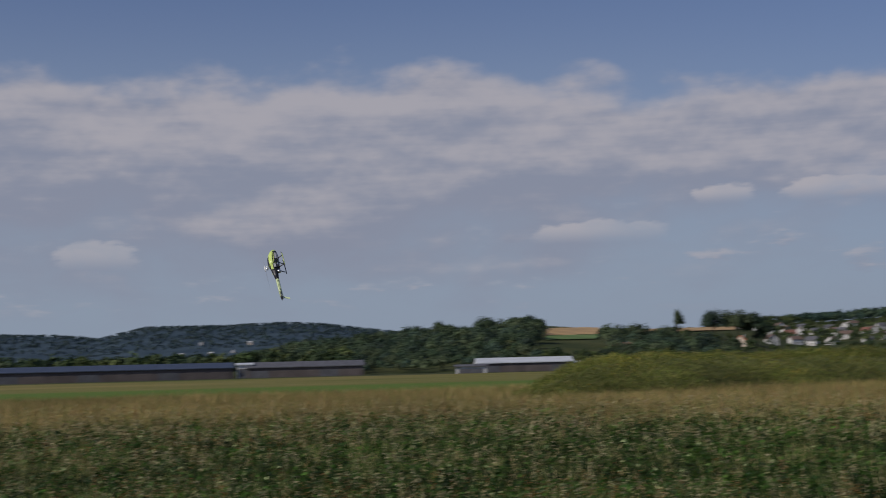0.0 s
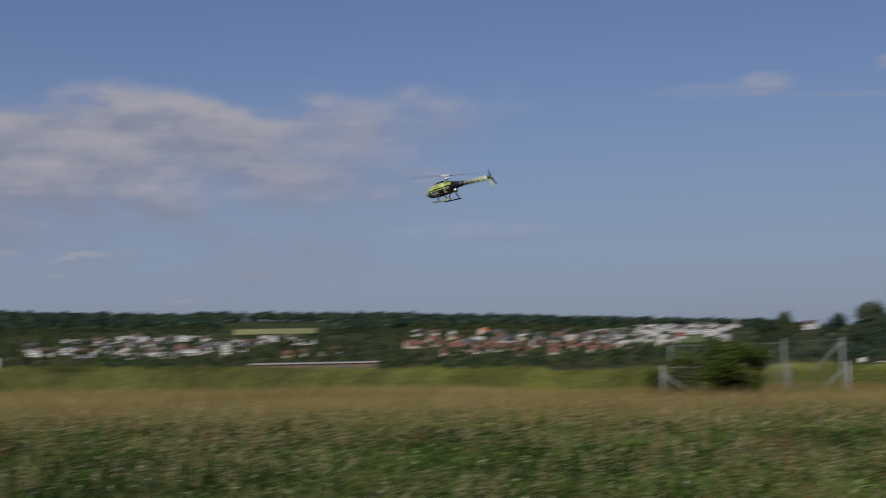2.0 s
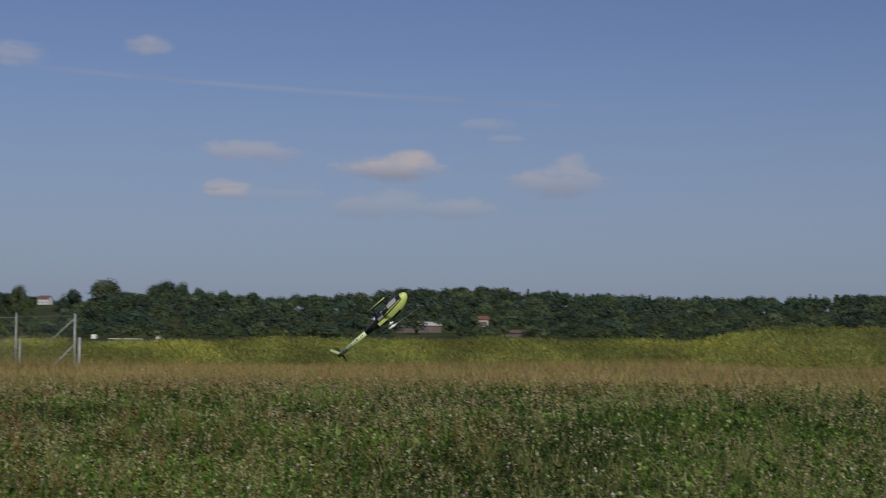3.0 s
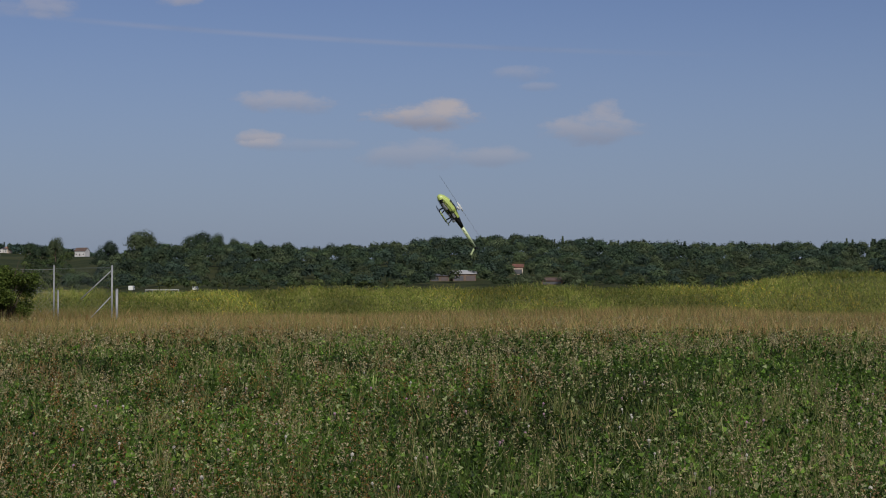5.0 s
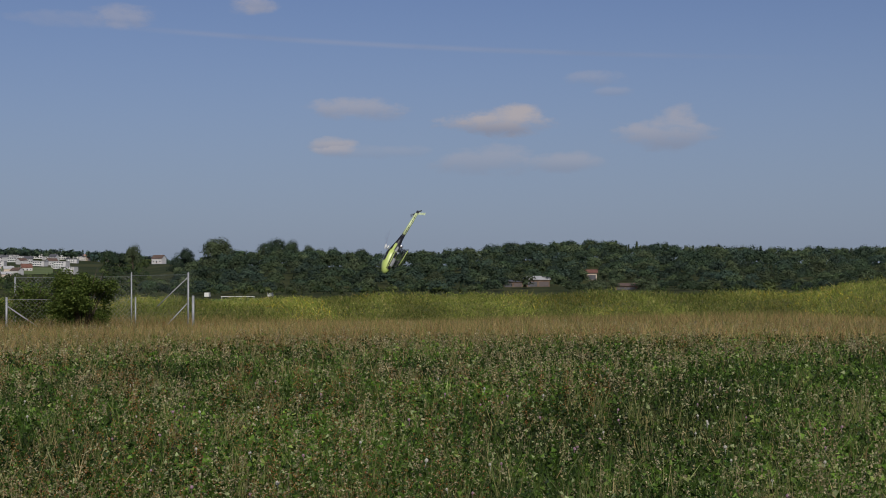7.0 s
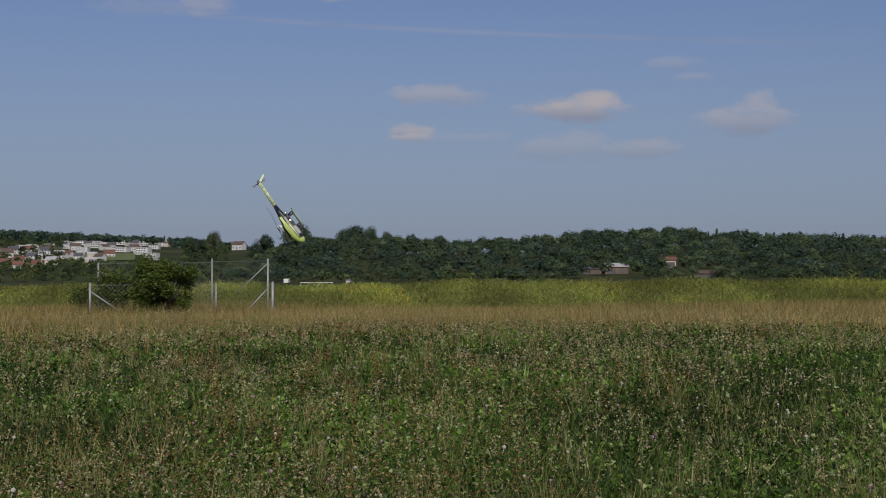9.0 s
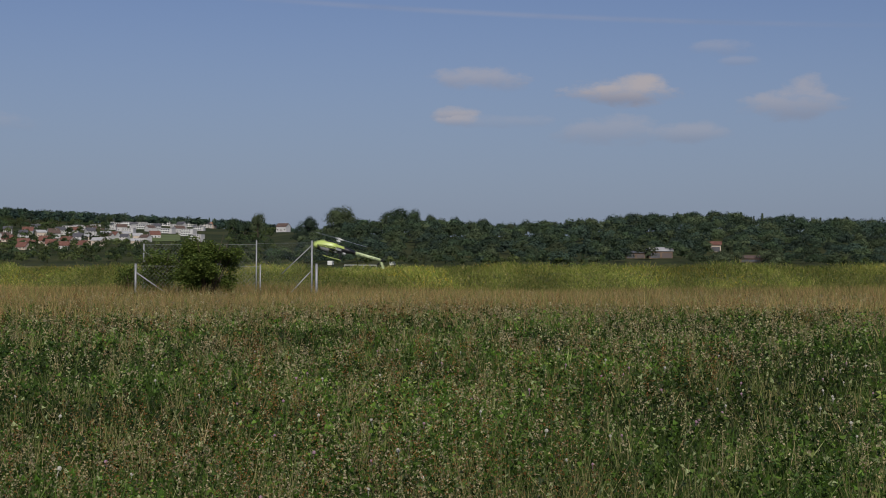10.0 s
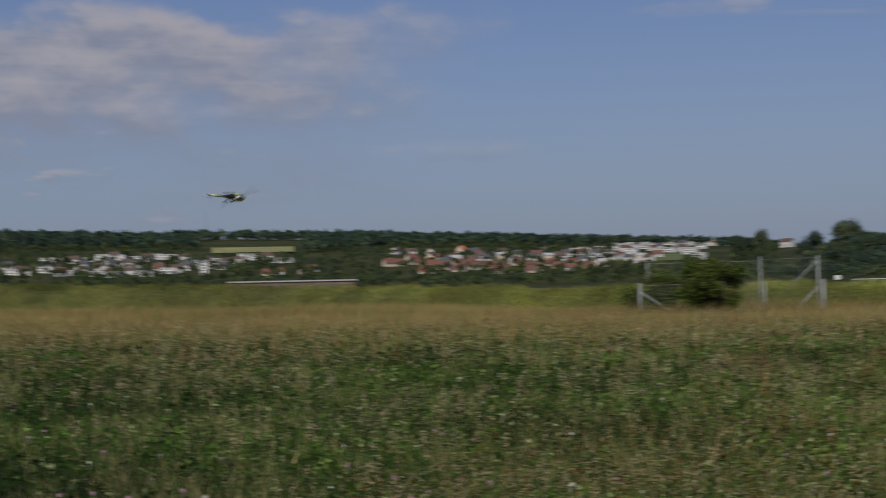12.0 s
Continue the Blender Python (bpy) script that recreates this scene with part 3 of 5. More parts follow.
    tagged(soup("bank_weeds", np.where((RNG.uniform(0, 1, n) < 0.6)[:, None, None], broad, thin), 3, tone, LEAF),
           "yellow-green weeds and goldenrod on the bank", "weeds", kind="stuff")


meadow()


def clover_flowers():
    """Round clover heads, pink and white, in the near meadow."""
    bm = fresh()
    bmesh.ops.create_icosphere(bm, subdivisions=1, radius=0.013)
    for v in bm.verts:
        v.co.z *= 1.1
    tube(bm, [(0, 0, -0.012), (0.004, 0, -0.05)], [0.002, 0.0015], 4)
    pink = surface("pink clover petals", (0.36, 0.22, 0.27), 0.8, vary=0.3, scale=60)
    pale = surface("white clover petals", (0.50, 0.48, 0.40), 0.8, vary=0.2, scale=60)
    first = {}
    for name, mat, label in (("red_clover", pink, "round pink clover flower on a thin stalk"), ("white_clover", pale, "round white clover flower on a thin stalk")):
        first[name] = part(name, bm.copy(), mat)
        tagged(first[name], label, "clover flower", name.replace("_", " ") + " in the meadow")
    bm.free()
    k = np.random.default_rng(41)
    for name, count in (("red_clover", 95), ("white_clover", 85)):
        for i in range(count):
            r = 7.5 * (22 / 7.5) ** k.uniform()
            x, y = spread(k.uniform(-56, 20), r)
            m = pose(x, y, 0.36 + k.uniform(0, 0.08), 0, k.uniform(-20, 20), k.uniform(0, 360)) @ Matrix.Scale(k.uniform(0.8, 1.3), 4)
            if i == 0:
                first[name].matrix_basis = m
            else:
                ob = copy_thing(first[name], pose(0, 0, 0))
                ob.matrix_basis = m


clover_flowers()


# ---- trees ----
def crown(quads, seed, conifer=False):
    """Leaf plates of a crown 1 high and about 0.8 wide, standing on z = 0: plates (n, 4, 3) and their shade (n,)."""
    k = np.random.default_rng(seed)
    if conifer:
        t = k.uniform(0, 1, quads) ** 0.8
        rad = 0.15 * (1 - t) * (0.75 + 0.35 * np.sin(t * 40)) + 0.01
        a = k.uniform(0, 6.283, quads)
        c = np.stack([np.cos(a) * rad, np.sin(a) * rad, 0.06 + 0.94 * t], 1)
        nrm = np.stack([np.cos(a), np.sin(a), np.full(quads, 0.5)], 1)
    else:
        lobes = k.integers(9, 14)
        lc = k.normal(0, 1, (lobes, 3))
        lc[:, 2] = np.abs(lc[:, 2]) * 1.1 - 0.35
        lc = lc / np.linalg.norm(lc, axis=1)[:, None] * np.array([0.30, 0.30, 0.27]) * k.uniform(0.65, 1.0, (lobes, 1))
        lr = k.uniform(0.15, 0.25, lobes)
        which = k.integers(0, lobes, quads)
        nrm = k.normal(0, 1, (quads, 3))
        nrm[:, 2] = np.abs(nrm[:, 2]) * 0.9 + nrm[:, 2] * 0.35
        nrm /= np.linalg.norm(nrm, axis=1)[:, None]
        c = lc[which] + nrm * (lr[which] * k.uniform(0.8, 1.06, quads))[:, None]
        c[:, 2] += 0.56
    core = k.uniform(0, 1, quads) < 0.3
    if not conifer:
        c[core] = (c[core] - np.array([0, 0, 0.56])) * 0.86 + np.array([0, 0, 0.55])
    nrm = nrm + k.normal(0, 0.15, nrm.shape) * (1 - 0.8 * core[:, None])
    nrm /= np.linalg.norm(nrm, axis=1)[:, None]
    ref = k.normal(0, 1, nrm.shape)
    u = np.cross(nrm, ref)
    u /= np.linalg.norm(u, axis=1)[:, None]
    v = np.cross(nrm, u)
    s = k.uniform(0.6, 1.35, (quads, 1)) * (0.026 if conifer else 0.034) * (300 / quads) ** 0.42
    s = np.where(core[:, None], s * (1.6 if conifer else 1.9), s) * (1.2 if quads > 1000 else 1.0)
    p = np.stack([c - u * s, c + u * s * 0.6 - v * s, c + u * s * 0.5 + v * s], 1)
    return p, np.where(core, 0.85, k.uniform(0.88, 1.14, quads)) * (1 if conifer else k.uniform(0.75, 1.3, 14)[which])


CROWNS = {(q, con): [crown(q, 100 + i + q, con) for i in range(6)] for q, con in ((420, False), (280, False), (90, False), (200, True), (60, True), (2600, False))}
GREENS = [(0.044, 0.070, 0.026), (0.056, 0.086, 0.028), (0.072, 0.100, 0.030), (0.048, 0.076, 0.034), (0.088, 0.112, 0.036)]


def woods(name, label, places, quads, pines, tint=(1, 1, 1), sink=0.2):
    """A far wood: places are rows of azimuth, distance, height, width; tint can lay haze blue over the leaf colour."""
    k = np.random.default_rng(len(places))
    out, tones = [], []
    for az, r, high, wide in places:
        con = k.uniform() < (pines if np.ndim(pines) == 0 else pines[0] + (pines[1] - pines[0]) * (az < -41 and r > 1020))
        plates, shade = CROWNS[((200 if quads > 120 else 60) if con else quads, con)][k.integers(0, 6)]
        if con:
            high, wide = high * 0.78, wide * 1.0
        x, y = spread(az, r)
        z = float(land(az, r))
        a = k.uniform(0, 6.283)
        c, s = math.cos(a), math.sin(a)
        turn = np.array([[c * wide, s * wide, 0], [-s * wide, c * wide, 0], [0, 0, high]])
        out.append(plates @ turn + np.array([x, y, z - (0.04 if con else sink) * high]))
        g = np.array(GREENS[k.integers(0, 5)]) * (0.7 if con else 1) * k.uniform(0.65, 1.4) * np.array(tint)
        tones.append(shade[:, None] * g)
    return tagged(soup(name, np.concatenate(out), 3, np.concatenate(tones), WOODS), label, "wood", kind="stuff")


def scatter(n, a0, a1, r0, r1, high, seed, keep=None):
    k = np.random.default_rng(seed)
    az = k.uniform(a0, a1, n)
    r = np.sqrt(k.uniform(r0 ** 2, r1 ** 2, n))
    h = k.uniform(high * 0.72, high * 1.15, n)
    w = h * k.uniform(0.75, 1.15, n)
    return [q for q in zip(az, r, h, w) if keep is None or keep(q[0], q[1])]


def grove(a0, a1, r0, r1, step, high, seed, keep=None):
    """Trees at even but unruly distances, crown beside crown."""
    k = np.random.default_rng(seed)
    out = []
    for r in np.arange(r0, r1, step * 1.25):
        for a in np.arange(a0, a1, math.degrees(step / r)):
            az, rr = a + k.uniform(-0.4, 0.4) * math.degrees(step / r), r + k.uniform(-0.5, 0.5) * step
            h = high * k.uniform(0.7, 1.15)
            if keep is None or keep(az, rr):
                out.append((az, rr, h, h * k.uniform(0.8, 1.2)))
    return out


def rising(rows, r0, r1):
    """Lower trees at the foot of a slope, full-grown ones towards its top."""
    return [(a, r, h * (0.5 + 0.5 * min(1, (r - r0) / (r1 - r0))), w * (0.62 + 0.38 * min(1, (r - r0) / (r1 - r0)))) for a, r, h, w in rows]


def fit_ridge(rows):
    """Trees near the ridge end just under the skyline."""
    out = []
    for az, r, h, w in rows:
        lim = (math.tan(radians(float(skyline(az)))) * r + EYE - float(land(az, r))) * 1.22
        lim *= 0.94 + 0.17 * abs(math.sin(az * 61 + r))
        out.append((az, r, min(h, max(lim, 4.0)), w if lim > h else w * max(0.6, lim / h)))
    return out


def all_woods():
    # hillside, ridge and airfield tints lean to blue, painting in the haze of distance
    woods("hillside_wood", "dark green mixed wood on the near hillside",
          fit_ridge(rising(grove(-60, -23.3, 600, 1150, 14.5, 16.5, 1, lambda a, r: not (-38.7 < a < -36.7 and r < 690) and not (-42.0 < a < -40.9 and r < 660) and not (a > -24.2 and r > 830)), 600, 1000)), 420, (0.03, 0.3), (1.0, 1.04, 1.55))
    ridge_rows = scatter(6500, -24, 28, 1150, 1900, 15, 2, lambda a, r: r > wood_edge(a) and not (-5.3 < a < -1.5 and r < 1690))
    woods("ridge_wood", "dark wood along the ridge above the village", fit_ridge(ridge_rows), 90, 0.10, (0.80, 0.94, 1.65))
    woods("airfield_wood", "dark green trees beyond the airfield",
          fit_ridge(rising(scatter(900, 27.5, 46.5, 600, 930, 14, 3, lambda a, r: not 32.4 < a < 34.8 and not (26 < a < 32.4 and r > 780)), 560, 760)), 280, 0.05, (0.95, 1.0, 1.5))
    woods("valley_trees", "trees and hedges between the village houses", scatter(2900, -24, 30, 900, 1600, 9.0, 4, lambda a, r: not (-21.4 < a < -17.2 and r > 1180) and not (-5.6 < a < -1.2 and r > 1330) and not (26.5 < a and r > 960) and not (a < -23.3 and r > 950)), 90, 0.08)
    woods("foot_trees", "row of trees along the foot of the hill",
          scatter(330, -25, 30, 800, 950, 7, 6) + scatter(170, -60, -24, 590, 640, 6.5, 9, lambda a, r: not -42.2 < a < -36.2) + scatter(130, 26, 36, 560, 640, 7.0, 8) + scatter(200, 42, 58, 600, 680, 13, 7), 90, 0.04)
    # strong blue tint: haze put into the far leaf colour
    woods("far_wood", "woods on the far hills, leaf colour tinted with haze blue", scatter(2400, 38, 60, 2950, 3390, 11, 10), 90, 0.0, (0.95, 1.05, 3.1), 0.5)


def wood_edge(az):
    """The distance at which the wood above the village begins."""
    return np.interp(az, [-24, -17, -12, -6, 0, 5, 8, 14, 20, 28], [1680, 1650, 1560, 1400, 1480, 1480, 1350, 1420, 1560, 1700])


all_woods()


def tree(name, label, high, wide, seed, trunk=0.25):
    """A single tree: tapered trunk with limbs, and a crown of many leaf plates."""
    k = random.Random(seed)
    t = thing(name, label, "tree")
    bm = fresh()
    tube(bm, [(0, 0, -0.3), (0.05 * high * 0.1, 0, high * 0.25), (0, 0.02 * high * 0.1, high * 0.6)], [high * 0.022, high * 0.016, high * 0.006], 7)
    for i in range(6):
        a = k.uniform(0, 6.283)
        z = high * k.uniform(0.25, 0.5)
        tube(bm, [(0, 0, z), (math.cos(a) * wide * 0.14, math.sin(a) * wide * 0.14, z + high * 0.12), (math.cos(a) * wide * 0.26, math.sin(a) * wide * 0.26, z + high * 0.22)],
             [high * 0.010, high * 0.006, high * 0.002], 5)
    part("trunk", bm, BARK, t)
    plates, shade = CROWNS[(2600, False)][seed % 6]
    g = np.array(GREENS[seed % 5]) * np.array((0.80, 0.86, 1.2))
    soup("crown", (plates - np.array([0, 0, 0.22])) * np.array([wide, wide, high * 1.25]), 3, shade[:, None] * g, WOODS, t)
    return t


def place(ob, az, r, turn=0.0, sink=0.0):
    x, y = spread(az, r)
    ob.matrix_basis = pose(float(x), float(y), float(land(az, r)) - sink, 0, 0, turn)
    return ob


def single_trees():
    kinds = [("round, full-crowned", 1.0), ("tall, narrow", 0.7), ("broad, spreading", 1.2)]
    # azimuth, distance, height of its top in degrees, kind
    rows = [(-24.55, 1090, 1.80, 0), (-25.85, 1080, 2.2, 2), (-27.9, 1080, 2.18, 2), (-28.6, 1085, 2.0, 0), (-29.3, 1090, 1.88, 1), (-30.2, 1090, 1.86, 1), (-31.3, 1090, 1.74, 0),
            (-36.9, 1100, 1.96, 2), (-40.0, 1100, 2.05, 2), (29.6, 980, 1.98, 1), (28.3, 985, 2.0, 2), (27.4, 990, 2.08, 2), (26.7, 995, 1.9, 2),
            (36.9, 880, 2.0, 2), (38.6, 880, 1.9, 0), (35.2, 880, 1.95, 2), (-22.7, 1300, 1.9, 1), (-22.2, 1350, 1.66, 0), (-21.8, 1400, 1.7, 0),
            (-17.2, 1600, 1.72, 0), (-14.3, 1600, 1.8, 0)]
    for i, (az, r, top, kind) in enumerate(rows):
        words, ratio = kinds[kind]
        high = max(math.tan(radians(top)) * r + EYE - float(land(az, r)), 7)
        place(tree("tree", f"{words} dark green tree on the hill", high * 1.06, high * ratio, i + 3), az, r, i * 47.0)


single_trees()


# ---- buildings ----
def window(parent, x, y, z, wide, high, face="front"):
    bm = fresh()
    box(bm, x - wide / 2, y - 0.05, z, x + wide / 2, y + 0.04, z + high)
    w = part("window", bm, PALE, parent)
    bm = fresh()
    box(bm, x - wide / 2 + 0.08, y - 0.075, z + 0.08, x + wide / 2 - 0.08, y - 0.052, z + high - 0.08)
    part("pane", bm, PANE, w)


def gable_house(name, label, wide, deep, high, pitch, wall_mat, roof_mat, along=True):
    """A house with a pitched roof; its front faces -y. along: the ridge runs along the front."""
    h = thing(name, label, "house")
    bm = fresh()
    box(bm, -wide / 2, -deep / 2, -3, wide / 2, deep / 2, high)
    rise = pitch * (deep if along else wide) / 2
    if along:
        for x in (-wide / 2, wide / 2 - 0.25):
            v = [bm.verts.new(p) for p in ((x, -deep / 2, high), (x, deep / 2, high), (x, 0, high + rise), (x + 0.25, -deep / 2, high), (x + 0.25, deep / 2, high), (x + 0.25, 0, high + rise))]
            for f in ((0, 2, 1), (3, 4, 5), (0, 3, 5, 2), (1, 2, 5, 4)):
                bm.faces.new([v[i] for i in f])
    else:
        for y in (-deep / 2, deep / 2 - 0.25):
            v = [bm.verts.new(p) for p in ((-wide / 2, y, high), (wide / 2, y, high), (0, y, high + rise), (-wide / 2, y + 0.25, high), (wide / 2, y + 0.25, high), (0, y + 0.25, high + rise))]
            for f in ((0, 1, 2), (3, 5, 4), (0, 2, 5, 3), (1, 4, 5, 2)):
                bm.faces.new([v[i] for i in f])
    part("wall", bm, wall_mat, h)
    bm = fresh()
    over, thick = 0.5, 0.28
    half = (deep if along else wide) / 2
    length = (wide if along else deep) / 2 + over
    prof = [(-half - over, high - pitch * over), (0, high + rise), (half + over, high - pitch * over), (half + over, high - pitch * over + thick), (0, high + rise + thick * 1.2), (-half - over, high - pitch * over + thick)]
    rings = []
    for e in (-length, length):
        rings.append([bm.verts.new((e, p, z) if along else (p, e, z)) for p, z in prof])
    for i in range(6):
        j = (i + 1) % 6
        bm.faces.new((rings[0][i], rings[0][j], rings[1][j], rings[1][i]))
    bm.faces.new(rings[0][::-1])
    bm.faces.new(rings[1])
    bmesh.ops.recalc_face_normals(bm, faces=bm.faces)
    roof = part("roof", bm, roof_mat, h)
    bm = fresh()
    box(bm, wide * 0.2, 0.1, high + rise * 0.5, wide * 0.2 + 0.6, 0.7, high + rise + 0.9)
    part("chimney", bm, GREY, roof)
    cols = max(2, int(wide / 3.2))
    for storey in range(max(1, int(high / 2.7))):
        for c in range(cols):
            window(h, -wide / 2 + (c + 0.5) * wide / cols, -deep / 2, 0.9 + storey * 2.7, 1.3, 1.35)
    bm = fresh()
    box(bm, -0.5, -deep / 2 - 0.06, 0, 0.5, -deep / 2 + 0.05, 2.1)
    part("door", bm, TIMBER, h)
    return h


def flat_block(name, label, wide, deep, storeys, wall_mat):
    """A flat-roofed block of flats with balconies, each storey set back a little."""
    h = thing(name, label, "apartment block")
    for s in range(storeys):
        back = s * 0.9
        bm = fresh()
        box(bm, -wide / 2 + back * 0.4, -deep / 2 + back, s * 2.9 - (3 if s == 0 else 0), wide / 2, deep / 2, s * 2.9 + 2.896, 0.04)
        part("storey", bm, wall_mat, h)
        bm = fresh()
        box(bm, -wide / 2 + 0.8, -deep / 2 + back - 1.5, s * 2.9 - 0.15, wide * 0.15, -deep / 2 + back - 0.004, s * 2.9 + 0.95, 0.03)
        part("balcony", bm, PALE, h)
        for c in range(max(2, int(wide / 3.5))):
            window(h, -wide / 2 + (c + 0.6) * 3.4, -deep / 2 + back, s * 2.9 + 0.95, 2.0, 1.45)
    bm = fresh()
    back = (storeys - 1) * 0.9
    box(bm, -wide / 2 + back * 0.4 - 0.3, -deep / 2 + back - 0.3, storeys * 2.9, wide / 2 + 0.3, deep / 2 + 0.3, storeys * 2.9 + 0.3, 0.04)
    part("roof", bm, GREY, h)
    return h


def at_height(az, up):
    """The distance at which the slope shows at that height, in degrees above the eye's level."""
    r = np.arange(560, float(ridge(az)), 4)
    el = np.degrees(np.arctan((land(az, r) - EYE) / r))
    return float(r[min(np.searchsorted(np.maximum.accumulate(el), up), len(r) - 1)])


def village():
    k = random.Random(5)
    models = {
        "white_dark": gable_house("house", "white rendered house with a dark grey pitched roof", 11, 9, 5.4, 0.75, WHITE, SLATE),
        "white_brown": gable_house("house", "white rendered house with a brown tiled roof", 12, 9, 5.0, 0.7, WHITE, BROWN),
        "white_red": gable_house("house", "white house with a red tiled roof", 11, 9, 3.6, 0.85, WHITE, RED),
        "red_row": gable_house("house", "low terraced house with a large red tiled roof", 12, 11, 2.8, 0.9, CREAM, RED),
        "gable_white": gable_house("house", "white house showing its broad gable end", 10, 11, 5.0, 0.75, WHITE, BROWN, along=False),
        "cream": gable_house("house", "cream-coloured house with a pale roof", 11, 9, 5.2, 0.6, CREAM, GREY),
        "orange": gable_house("house", "house with a bright orange tiled roof", 10, 10, 4.4, 0.9, CREAM, ORANGE, along=False),
        "flat": flat_block("apartment_block", "white flat-roofed block of flats with balconies", 17, 11, 2, WHITE),
        "flat_tall": flat_block("apartment_block", "stepped white block of flats with balconies", 17, 12, 3, WHITE),
        "tower": flat_block("apartment_block", "slim white tower block of flats", 8, 8, 5, WHITE),
    }
    used = set()

    def put(kind, az, up, jitter=0.0, size=1.0):
        az += k.uniform(-jitter, jitter)
        r = at_height(az, up)
        x, y = spread(az, r)
        m = pose(float(x), float(y), float(land(az, r)) + 0.1, 0, 0, az + k.uniform(-40, 40)) @ Matrix.Scale(k.uniform(0.62, 0.82) * size, 4)
        if kind in used:
            ob = copy_thing(models[kind], pose(0, 0, 0))
            ob.matrix_basis = m
        else:
            ob, models[kind].matrix_basis = models[kind], m
            used.add(kind)
        ob["group"] = "houses of the village on the slope"

    def street(kinds, a0, a1, up0, up1, count):
        for i in range(count):
            f = (i + 0.5) / count
            put(kinds[(i * 7 + int(count)) % len(kinds)], a0 + (a1 - a0) * f, up0 + (up1 - up0) * f + k.uniform(-0.11, 0.11), abs(a1 - a0) / count * 0.45)

    # below the ridge on the right: terraces of red roofs, dark roofs above, flats on top
    street(["red_row"], -8.5, -16.5, 0.72, 0.52, 17)
    street(["red_row", "white_red"], -10.0, -16.0, 0.50, 0.40, 10)
    street(["white_dark", "white_brown", "white_dark", "white_red"], -11, -17.2, 1.0, 0.98, 13)
    street(["white_dark", "cream", "white_brown"], -10.5, -19, 0.84, 0.78, 15)
    street(["cream"], -16.2, -18.2, 0.6, 0.62, 2)
    street(["flat", "white_brown", "flat"], -15.5, -20.6, 1.08, 1.1, 14)
    street(["flat", "white_dark", "flat"], -17.0, -21, 1.25, 1.3, 13)
    street(["cream", "white_red"], -16.5, -19.0, 0.75, 0.8, 4)
    put("flat_tall", -20.4, 0.75)
    put("flat_tall", -20.1, 0.95)
    put("orange", -21.0, 1.3)
    put("white_brown", -23.66, 1.30, size=1.45)
    put("orange", -11.4, 1.2)
    street(["white_brown", "gable_white"], -8.8, -10.2, 1.15, 1.2, 3)
    street(["orange", "red_row"], -9.2, -10.9, 0.9, 0.9, 3)
    # white flats in the middle
    street(["flat", "flat", "white_brown"], 4.2, -1.0, 1.12, 1.15, 12)
    street(["flat", "white_brown", "flat"], -0.8, -4.8, 1.02, 1.05, 11)
    put("tower", -1.6, 0.55)
    street(["flat", "white_brown", "flat", "white_red"], 5.5, -1.0, 0.62, 0.62, 14)
    street(["white_dark", "white_brown"], 6.0, -3.0, 0.82, 0.84, 14)
    street(["red_row", "white_red"], -3.6, -6.2, 0.5, 0.5, 4)
    # the older village behind the bank
    street(["white_dark", "white_brown", "gable_white", "white_dark"], 27.6, 13, 1.12, 0.85, 24)
    street(["white_brown", "gable_white", "white_dark", "white_dark", "white_red"], 26.5, 11.5, 0.85, 0.72, 27)
    street(["white_dark", "gable_white", "white_brown"], 26.4, 14, 0.6, 0.58, 19)
    street(["white_brown", "white_dark", "white_red"], 14.5, 7.2, 0.82, 0.8, 13)
    street(["white_dark", "white_brown", "flat"], 16.5, 12, 1.02, 1.0, 5)
    put("orange", 27.3, 0.55)
    put("red_row", 31.7, 0.3)
    street(["gable_white", "cream", "white_brown"], 46.5, 42.4, 0.45, 0.5, 5)
    for i in range(11):
        az, r = 41.6 + i * 0.7 + k.uniform(-0.2, 0.2), k.uniform(2830, 3080)
        x, y = spread(az, r)
        copy_thing(models["gable_white" if i % 2 else "cream"], pose(float(x), float(y), float(land(az, r)) + 1, 0, 0, az))["group"] = "houses on the far hills"


village()


def shed(name, label, category, az, r, wide, deep, high, rise, wall, roof, posts=0, turn=0.0):
    """A long low building: walls, shallow roof, doors, and a row of openings on its front."""
    h = thing(name, label, category)
    bm = fresh()
    box(bm, -wide / 2, -deep / 2, -0.4, wide / 2, deep / 2, high)
    part("wall", bm, wall, h)
    bm = fresh()
    o = 0.5
    prof = [(-deep / 2 - o, high + 0.01), (deep / 2 + o, high + 0.01), (deep / 2 + o, high + 0.3), (0, high + rise + 0.3), (-deep / 2 - o, high + 0.3)]
    a = [bm.verts.new((-wide / 2 - o, p, z)) for p, z in prof]
    b = [bm.verts.new((wide / 2 + o, p, z)) for p, z in prof]
    for i in range(5):
        bm.faces.new((a[i], a[(i + 1) % 5], b[(i + 1) % 5], b[i]))
    bm.faces.new(a[::-1])
    bm.faces.new(b)
    bmesh.ops.recalc_face_normals(bm, faces=bm.faces)
    part("roof", bm, roof, h)
    for i in range(posts):
        x = -wide / 2 + (i + 0.5) * wide / posts
        bm = fresh()
        box(bm, x - wide / posts * 0.4, -deep / 2 - 0.08, 0, x + wide / posts * 0.4, -deep / 2 + 0.05, high * 0.72, 0.02)
        part("door", bm, CLAD if i % 3 else SLATE, h)
    x, y = spread(az, r)
    h.matrix_basis = pose(float(x), float(y), float(land(az, r)), 0, 0, az + turn)
    return h


